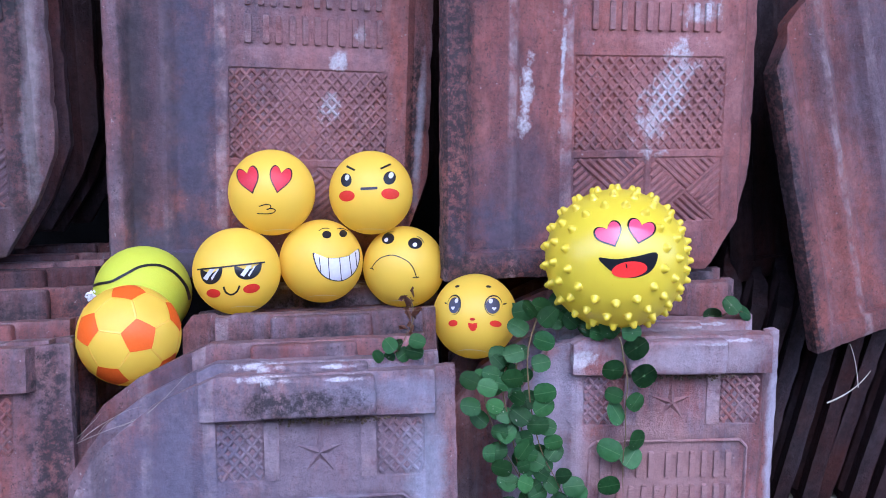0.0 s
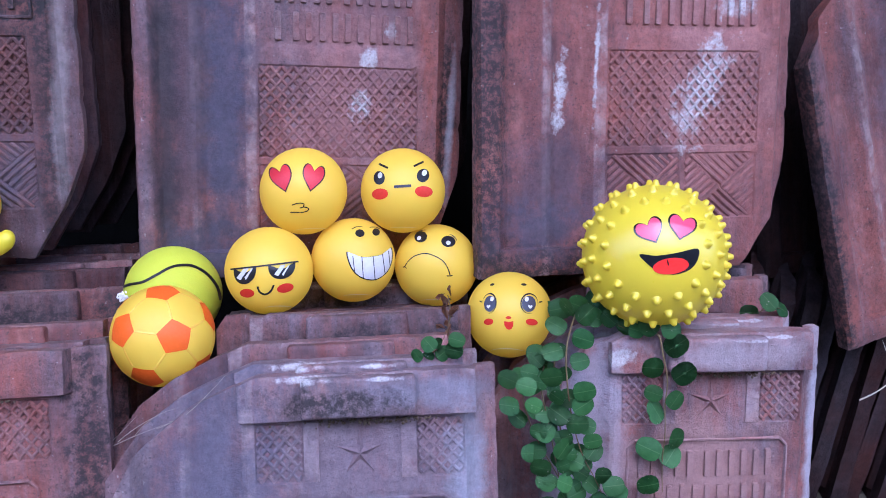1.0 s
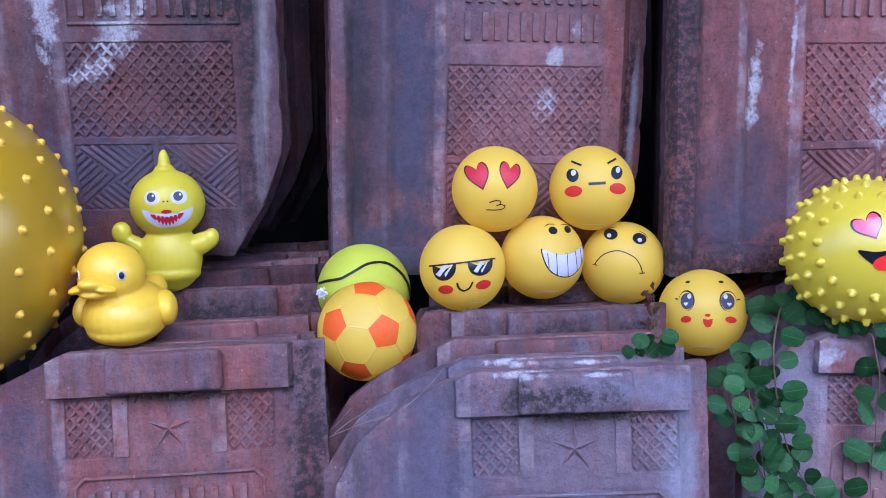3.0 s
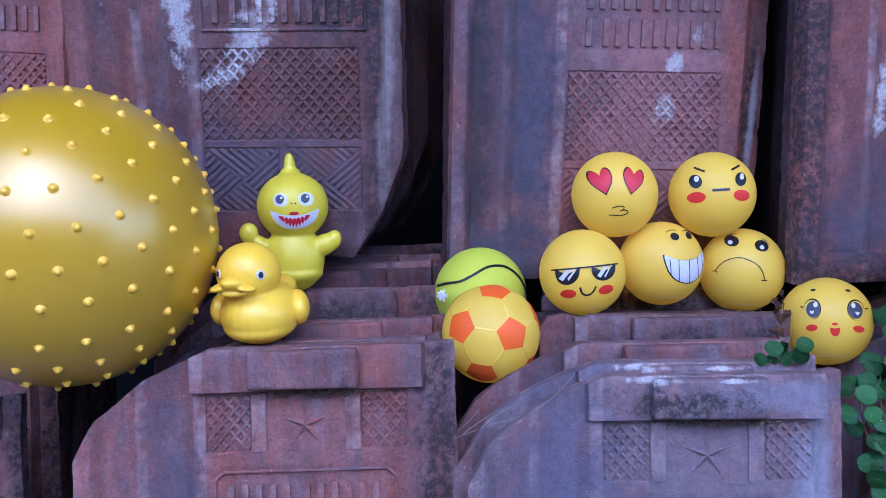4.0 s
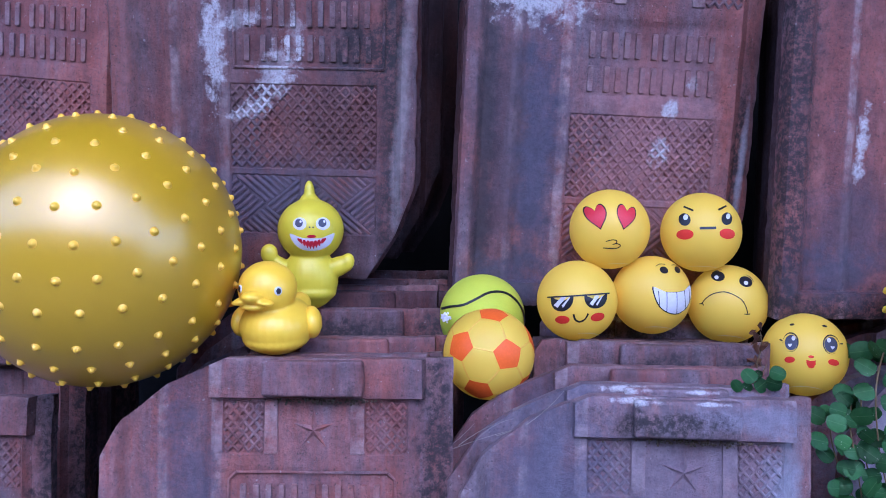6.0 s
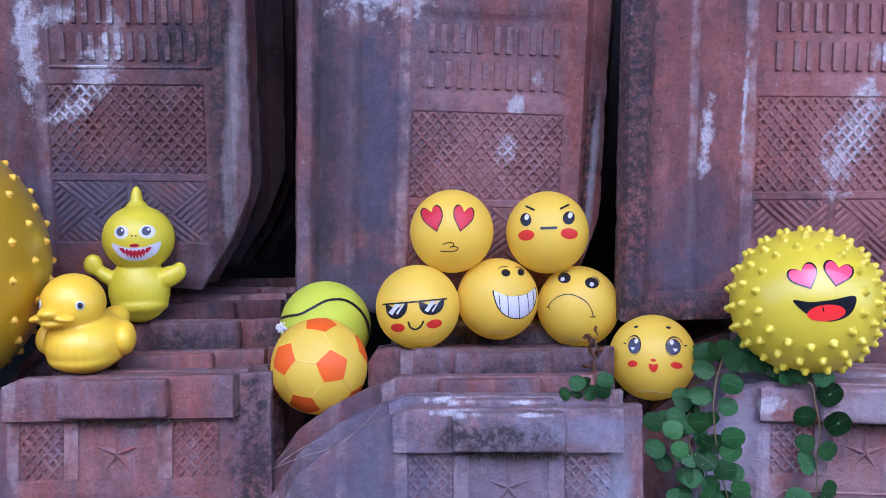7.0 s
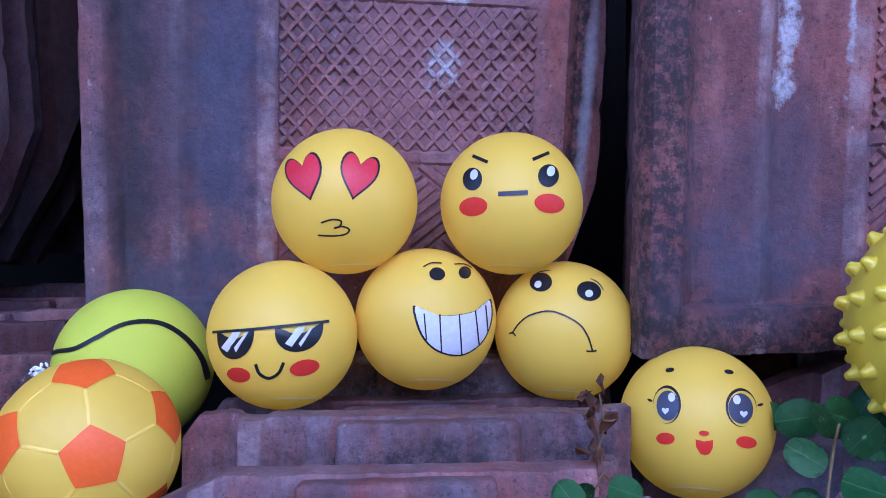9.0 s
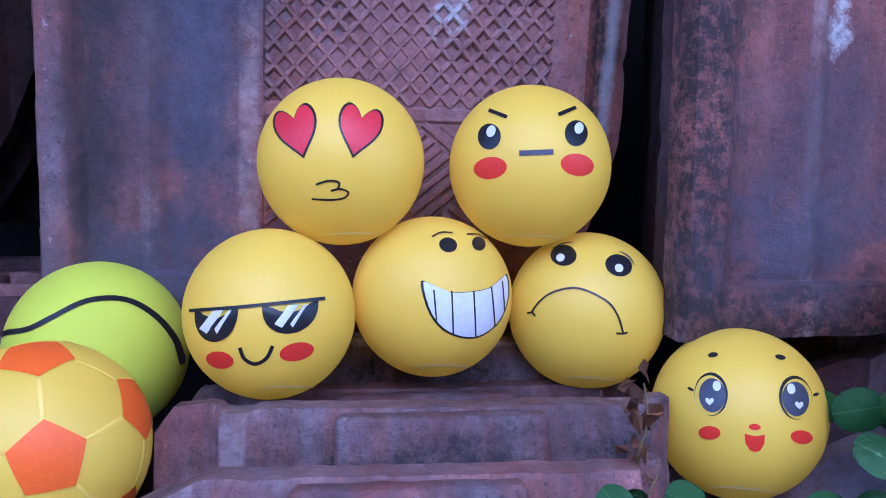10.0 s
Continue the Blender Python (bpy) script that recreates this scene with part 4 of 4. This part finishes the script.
# soccer ball: twelve orange panels and raised seams
FR = 0.0362
soccer = new("soccer_ball")
soccer.matrix_world = Matrix.Translation((-0.2271, 0.5903, 0.3997)) @ face_turn(13.1, 17.8)
tagged(soccer, "small yellow toy football with orange pentagon panels", "toy ball", "toy sports balls")
part("ball_body", sphere(FR), YELLOW, soccer)
phi = (1 + 5 ** 0.5) / 2
ico = [Vector(v).normalized() for s in (1, -1) for t in (phi, -phi) for v in ((0, s, t), (s, t, 0), (t, 0, s))]
turn = Quaternion((0.3888, -0.4055, 0.0648, -0.8247)).to_matrix()
ico = [turn @ v for v in ico]
for v in ico:
    near = sorted((w for w in ico if w is not v), key=lambda w: (w - v).length)[:5]
    a = v.orthogonal().normalized()
    b = v.cross(a)
    near.sort(key=lambda w: math.atan2(w.dot(b), w.dot(a)))
    corners = [(v * 2 + w).normalized() for w in near]
    bm = bmesh.new()
    ring_last = None
    mid = bm.verts.new(v * (FR + 0.0004))
    for k in range(1, 5):
        ring = []
        for i in range(5):
            p, q = corners[i], corners[(i + 1) % 5]
            for s in range(4):
                e = p.lerp(q, s / 4)
                ring.append(bm.verts.new((v.lerp(e, 0.98 * k / 4)).normalized() * (FR + 0.0004)))
        for i in range(20):
            j = (i + 1) % 20
            bm.faces.new((ring_last[i], ring[i], ring[j], ring_last[j]) if ring_last else (mid, ring[i], ring[j]))
        ring_last = ring
    finish(bm, True)
    part("pentagon_panel", bm, ORANGE, soccer)
for i, v in enumerate(ico):
    for j, w in enumerate(ico):
        if i < j and (v - w).length < 1.2:
            p, q = (v * 2 + w).normalized(), (w * 2 + v).normalized()
            side = p.cross(q).normalized() * 0.0006
            bm = bmesh.new()
            rows = []
            for s in range(6):
                c = p.lerp(q, s / 5).normalized()
                rows.append([bm.verts.new(c * (FR + h) + side * k) for k, h in ((-1.6, -0.0001), (0, 0.00035), (1.6, -0.0001))])
            for a, b in zip(rows, rows[1:]):
                for k in range(2):
                    bm.faces.new((a[k], a[k + 1], b[k + 1], b[k]))
            finish(bm, True)
            part("panel_seam", bm, SEAM, soccer)

# lime ball with one winding black line
TR = 0.0379
tennis = new("tennis_ball")
tennis.matrix_world = Matrix.Translation((-0.2416, 0.6646, 0.4101)) @ face_turn(12.9, 15.1)
tagged(tennis, "lime green toy tennis ball with a black curved line", "toy ball", "toy sports balls")
part("ball_body", sphere(TR), LIME, tennis)
part("curved_line", strip(TR, ((-0.95, 0.20), (-0.78, 0.24), (-0.50, 0.27), (-0.25, 0.38), (0.09, 0.54), (0.44, 0.54), (0.72, 0.36), (0.90, 0.09), (0.955, -0.2)), 0.055), BLACK, tennis, "thick black line")


# ---- rubber toys ----
def blob(bm, place, size, turn=None, seg=28, rings=18):
    m = Matrix.Translation(place) @ (turn or Matrix()) @ Matrix.Diagonal((*size, 1))
    bmesh.ops.create_uvsphere(bm, u_segments=seg, v_segments=rings, radius=1, matrix=m)


def fused(name, bm, material, parent, voxel=0.0011, label="", smooth=6):
    """Joins overlapping rounded pieces into one moulded skin."""
    ob = part(name, bm, material, parent, label)
    skin = ob.modifiers.new("skin", "REMESH")
    skin.mode, skin.voxel_size, skin.use_smooth_shade = "VOXEL", voxel, True
    soft = ob.modifiers.new("soft", "SMOOTH")
    soft.factor, soft.iterations = 0.5, smooth
    return ob


duck = new("rubber_duck")
duck.matrix_world = Matrix.Translation((-0.387, 0.545, 0.407)) @ Matrix.Rotation(radians(6), 4, "Z")
tagged(duck, "glossy yellow rubber duck sitting on a tile stack", "toy", "rubber toys")
bm = bmesh.new()
blob(bm, (0, 0.004, 0.020), (0.0290, 0.033, 0.0225))
blob(bm, (0, 0.0, 0.012), (0.026, 0.028, 0.012))
blob(bm, (-0.005, -0.003, 0.0500), (0.0225, 0.0220, 0.0212))
blob(bm, (-0.003, -0.001, 0.034), (0.018, 0.018, 0.012))
blob(bm, (0.011, 0.029, 0.030), (0.010, 0.014, 0.010))
fused("duck_body", bm, DUCK_YELLOW, duck)
for s in (-1, 1):
    bm = bmesh.new()
    blob(bm, (0.0262 * s, 0.006, 0.022), (0.0082, 0.0150, 0.0125), Matrix.Rotation(radians(16 * s), 4, "Z"))
    finish(bm, True)
    part("wing", bm, DUCK_YELLOW, duck)
bm = bmesh.new()
blob(bm, (-0.011, -0.0240, 0.0475), (0.0085, 0.0110, 0.0050), Matrix.Rotation(radians(-12), 4, "X"))
for s in (-1, 1):
    blob(bm, (-0.011 + 0.0075 * s, -0.0235, 0.0450), (0.0085, 0.0080, 0.0028), Matrix.Rotation(radians(14 * s), 4, "Y"))
blob(bm, (-0.011, -0.0225, 0.0420), (0.0100, 0.0075, 0.0035), Matrix.Rotation(radians(12), 4, "X"))
fused("bill", bm, DUCK_YELLOW, duck, 0.0008, "yellow bill, slightly open", 4)
for s, az in ((-1, -52), (1, 36)):
    d = face_turn(az, 6).to_3x3() @ Vector((0, -1, 0))
    base = Matrix.Translation(Vector((-0.005, -0.003, 0.0500)) + d * 0.0218) @ d.to_track_quat("Z", "Y").to_matrix().to_4x4()
    bm = bmesh.new()
    bmesh.ops.create_uvsphere(bm, u_segments=16, v_segments=10, radius=1, matrix=base @ Matrix.Diagonal((0.0031, 0.0034, 0.0009, 1)))
    finish(bm, True)
    eye = part("eye", bm, WHITE, duck, "white eye with dark pupil")
    bm = bmesh.new()
    bmesh.ops.create_uvsphere(bm, u_segments=16, v_segments=10, radius=1, matrix=base @ Matrix.Translation((0, 0, 0.0006)) @ Matrix.Diagonal((0.0019, 0.0023, 0.0009, 1)))
    finish(bm, True)
    part("pupil", bm, BLACK, eye)

# lime squeeze toy
toy = new("squeeze_toy")
toy.matrix_world = Matrix.Translation((-0.386, 0.632, 0.428)) @ Matrix.Rotation(radians(14), 4, "Z") @ Matrix.Rotation(radians(-8), 4, "X")
tagged(toy, "lime green rubber squeeze toy with small stub arms", "toy", "rubber toys")
bm = bmesh.new()
HEAD, HR = Vector((-0.001, 0, 0.060)), 0.0285
blob(bm, HEAD, (HR, HR * 0.96, HR * 0.95), None, 40, 28)
blob(bm, (-0.002, 0, 0.018), (0.0245, 0.020, 0.027))
blob(bm, (-0.002, 0, 0.006), (0.0228, 0.020, 0.010))
blob(bm, (-0.026, -0.004, 0.030), (0.013, 0.007, 0.006), Matrix.Rotation(radians(35), 4, "Y"))
blob(bm, (-0.036, -0.006, 0.040), (0.0075, 0.006, 0.0085))
blob(bm, (0.022, -0.004, 0.028), (0.014, 0.008, 0.0085), Matrix.Rotation(radians(-22), 4, "Y"))
blob(bm, (0.030, -0.005, 0.0315), (0.0065, 0.0065, 0.0085), Matrix.Rotation(radians(20), 4, "Y"))
blob(bm, (-0.002, 0.002, 0.090), (0.0048, 0.006, 0.013))
blob(bm, (-0.002, 0.002, 0.084), (0.009, 0.009, 0.008))
fused("toy_body", bm, TOY_LIME, toy, 0.0011)


def stuck(name, shape, material, lift, parent=toy):
    """A printed shape on the toy's head."""
    t = patch(HR, shape, lift)
    for v in t.verts:
        v.co = Vector((v.co.x, v.co.y * 0.96, v.co.z * 0.95)) + HEAD
    return part(name, t, material, parent)


for cx in (-0.25, 0.42):
    eye = stuck("eye", oval(cx, 0.20, 0.20, 0.19), WHITE, 0.0003)
    stuck("pupil", oval(cx - 0.02, 0.22, 0.115, 0.13), GREY, 0.0005, eye)
    stuck("glint", oval(cx + 0.03, 0.26, 0.03, 0.035), WHITE, 0.0007, eye)
mouth = stuck("mouth", smoothed([(-0.55, -0.10), (-0.25, -0.22), (0.09, -0.25), (0.45, -0.22), (0.74, -0.10), (0.62, -0.42), (0.35, -0.60), (0.09, -0.64), (-0.18, -0.60), (-0.42, -0.42)], True, 3), WHITE, 0.0003)
stuck("lips", smoothed([(-0.32, -0.24), (0.09, -0.33), (0.50, -0.24), (0.38, -0.42), (0.20, -0.55), (0.09, -0.57), (-0.02, -0.55), (-0.20, -0.42)], True, 3), DEEP_RED, 0.0005, mouth)
for k in range(7):
    x = -0.17 + 0.087 * k
    y = -0.555 + 0.25 * ((x - 0.09) / 0.41) ** 2
    stuck("tooth", ((x - 0.035, y - 0.02), (x + 0.035, y - 0.02), (x, y + 0.085)), WHITE, 0.0007, mouth)
for k in range(6):
    x = -0.165 + 0.102 * k
    y = -0.315 + 0.07 * ((x - 0.09) / 0.41) ** 2
    stuck("tooth", ((x - 0.03, y + 0.02), (x, y - 0.06), (x + 0.03, y + 0.02)), WHITE, 0.0007, mouth)
stuck("upper_lip", oval(0.09, -0.19, 0.13, 0.05), DEEP_RED, 0.0006, mouth)
for cx in (0.04, 0.14):
    stuck("nostril", oval(cx, 0.09, 0.025, 0.025), GREY, 0.0004)


# ---- creeping plant ----
def leaf_mesh(seed):
    rnd = random.Random(seed)
    bm = bmesh.new()
    n, rows = 16, []
    for k in range(4):
        s = (k + 0.4) / 3.4
        ring = []
        for i in range(n):
            a = 2 * math.pi * i / n
            x, y = math.sin(a) * 0.42 * (1 + 0.10 * math.cos(a)), 0.5 - 0.52 * math.cos(a) * (1 - 0.10 * math.cos(2 * a))
            x, y = x * s, 0.5 + (y - 0.5) * s
            z = -0.22 * (x * x) * 1.8 - 0.10 * (y - 0.4) ** 2 + (0.02 * math.cos(9 * y) * abs(x)) + 0.05 * abs(x)
            ring.append(bm.verts.new((x, y, z + rnd.uniform(-0.006, 0.006))))
        rows.append(ring)
    bm.faces.new(rows[0][::-1])
    for a, b in zip(rows, rows[1:]):
        for i in range(n):
            bm.faces.new((a[i], a[(i + 1) % n], b[(i + 1) % n], b[i]))
    top = bm.faces[:]
    bmesh.ops.solidify(bm, geom=top, thickness=0.025)
    finish(bm, True)
    return mesh_of("leaf", bm, LEAF)


LEAVES = [leaf_mesh(s) for s in (1, 2, 3)]


def tube(name, pts, radius, material, parent, end=0.4):
    cu = bpy.data.curves.new(name, "CURVE")
    cu.dimensions, cu.bevel_depth, cu.bevel_resolution, cu.resolution_u = "3D", radius, 2, 6
    sp = cu.splines.new("NURBS")
    sp.points.add(len(pts) - 1)
    for i, (p, q) in enumerate(zip(sp.points, pts)):
        p.co = (*q, 1)
        p.radius = 1 - (1 - end) * i / (len(pts) - 1)
    sp.use_endpoint_u = True
    sp.order_u = 3
    cu.materials.append(material)
    ob = new(name, cu)
    ob.parent = parent
    return ob


def along(pts, s):
    k = s * (len(pts) - 1)
    i = min(int(k), len(pts) - 2)
    return Vector(pts[i]).lerp(Vector(pts[i + 1]), k - i)


def vine(pts, count, size, seed, label, spread=0.004, out=0.008, loose=18):
    rnd = random.Random(seed)
    root = new("creeping_vine")
    tagged(root, label, "plant", "creeping vines")
    tube("stem", pts, 0.0007, STEM, root)
    for i in range(count):
        p = along(pts, (i + rnd.uniform(0.3, 0.7)) / count)
        side = 1 if i % 2 else -1
        s = size * rnd.uniform(0.75, 1.12)
        foot = p + Vector((side * rnd.uniform(0.3, 1.0) * spread, -rnd.uniform(0.1, 1.0) * out, rnd.uniform(-0.002, 0.002)))
        turn = Matrix.Rotation(radians(rnd.uniform(45, 90)), 4, "X") @ Matrix.Rotation(radians(rnd.gauss(0, loose)), 4, "Y") @ Matrix.Rotation(radians(-side * rnd.uniform(35, 110)), 4, "Z")
        share("leaf", LEAVES[i % 3], root, Matrix.Translation(foot) @ turn @ Matrix.Diagonal((s, s, s, 1)))
    return root


CREEPER = "dark green round-leaved creeper hanging over the tiles"
vine(((0.072, 0.608, 0.412), (0.060, 0.585, 0.397), (0.061, 0.574, 0.364), (0.065, 0.570, 0.339), (0.072, 0.568, 0.315), (0.082, 0.567, 0.298), (0.092, 0.567, 0.275)), 23, 0.0160, 3, CREEPER)
vine(((0.052, 0.600, 0.385), (0.044, 0.582, 0.376), (0.042, 0.574, 0.364), (0.048, 0.570, 0.339), (0.052, 0.568, 0.318), (0.057, 0.567, 0.294), (0.062, 0.567, 0.262)), 20, 0.0158, 8, CREEPER)
vine(((0.038, 0.588, 0.372), (0.030, 0.578, 0.366), (0.030, 0.574, 0.352), (0.040, 0.572, 0.325), (0.055, 0.571, 0.300), (0.070, 0.571, 0.270)), 13, 0.0150, 15, CREEPER)
vine(((0.054, 0.592, 0.380), (0.052, 0.578, 0.366), (0.054, 0.574, 0.345), (0.060, 0.572, 0.322), (0.066, 0.570, 0.300), (0.076, 0.570, 0.272)), 12, 0.0155, 21, CREEPER)
vine(((0.060, 0.640, 0.405), (0.078, 0.622, 0.412), (0.094, 0.604, 0.404), (0.104, 0.594, 0.402)), 10, 0.0185, 4, CREEPER)
vine(((0.112, 0.598, 0.402), (0.127, 0.586, 0.404), (0.129, 0.582, 0.388), (0.134, 0.580, 0.368), (0.132, 0.580, 0.348), (0.134, 0.580, 0.327), (0.132, 0.580, 0.303), (0.134, 0.580, 0.28)), 13, 0.0185, 6, "single strand of round green leaves hanging over a pale tile", 0.003, 0.004, 12)
vine(((-0.050, 0.560, 0.392), (-0.037, 0.552, 0.396), (-0.027, 0.550, 0.406), (-0.024, 0.550, 0.416)), 8, 0.0125, 9, "short green sprig between tile edges")
vine(((0.226, 0.662, 0.392), (0.230, 0.65, 0.402), (0.236, 0.645, 0.400)), 3, 0.016, 12, "short green sprig between tile edges")

# dry sprig beside the balls
sprig = new("dry_sprig")
tagged(sprig, "withered brown flower sprig between tiles", "plant")
tube("stalk", ((-0.022, 0.592, 0.385), (-0.024, 0.588, 0.403), (-0.020, 0.586, 0.418), (-0.023, 0.585, 0.430)), 0.0008, STEM, sprig)
rnd = random.Random(4)
for i in range(17):
    bm = bmesh.new()
    vs = [bm.verts.new((x, y, z)) for x, y, z in ((0, 0, 0), (0.0016, 0.002, 0.0006), (0.0010, 0.0050, -0.0006), (0, 0.0062, 0.001), (-0.0014, 0.0040, 0.0012), (-0.0014, 0.0015, -0.0004))]
    bm.faces.new(vs)
    bmesh.ops.solidify(bm, geom=bm.faces[:], thickness=0.0003)
    finish(bm)
    ob = part("withered_petal", bm, DRY, sprig)
    ob.matrix_local = Matrix.Translation((-0.022 + rnd.uniform(-0.003, 0.003), 0.586, 0.396 + 0.0022 * i)) @ Euler((rnd.uniform(-1.5, 1.5), rnd.uniform(-1, 1), rnd.uniform(-3, 3))).to_matrix().to_4x4() @ Matrix.Scale(rnd.uniform(1.0, 1.7), 4)

# ---- small litter ----
def stalk(name, pts, radius, material, label, category):
    root = new(name)
    tagged(root, label, category)
    tube("stalk", pts, radius, material, root)
    return root


stalk("twig", ((0.372, 0.775, 0.268), (0.395, 0.768, 0.282), (0.408, 0.770, 0.303)), 0.0009, STRAW, "pale dry twig caught on the dark tiles", "twig")
stalk("twig", ((0.398, 0.770, 0.286), (0.394, 0.772, 0.315), (0.388, 0.775, 0.328)), 0.0005, STRAW, "thin pale dry twig caught on the dark tiles", "twig")
rnd = random.Random(9)
for i in range(7):
    a = Vector((-0.262 + 0.012 * i + rnd.uniform(-0.004, 0.004), 0.535 - 0.003 * i, 0.335 + 0.006 * i))
    b = a + Vector((rnd.uniform(0.02, 0.05), rnd.uniform(0.0, 0.02), rnd.uniform(0.005, 0.03)))
    stalk("straw", (a, (a + b) / 2 + Vector((0, -0.008, rnd.uniform(-0.004, 0.01))), b), 0.00024, DULL_STRAW, "dry straw lying on the tile edge", "straw")
bm = bmesh.new()
for i in range(70):
    d = Vector((rnd.gauss(0, 1), rnd.gauss(0, 1), rnd.gauss(0, 1))).normalized() * 0.0046 * rnd.random() ** 0.5
    blob(bm, d, (rnd.uniform(0.0005, 0.0012), 0.0009, rnd.uniform(0.0005, 0.0012)), Matrix.Rotation(rnd.uniform(0, 3), 4, "Y"), 8, 5)
finish(bm, True)
fluff = new("fluff", mesh_of("fluff", bm, FLUFF))
fluff.location = (-0.268, 0.628, 0.418)
tagged(fluff, "small tuft of white fluff on the tile edge", "fluff")
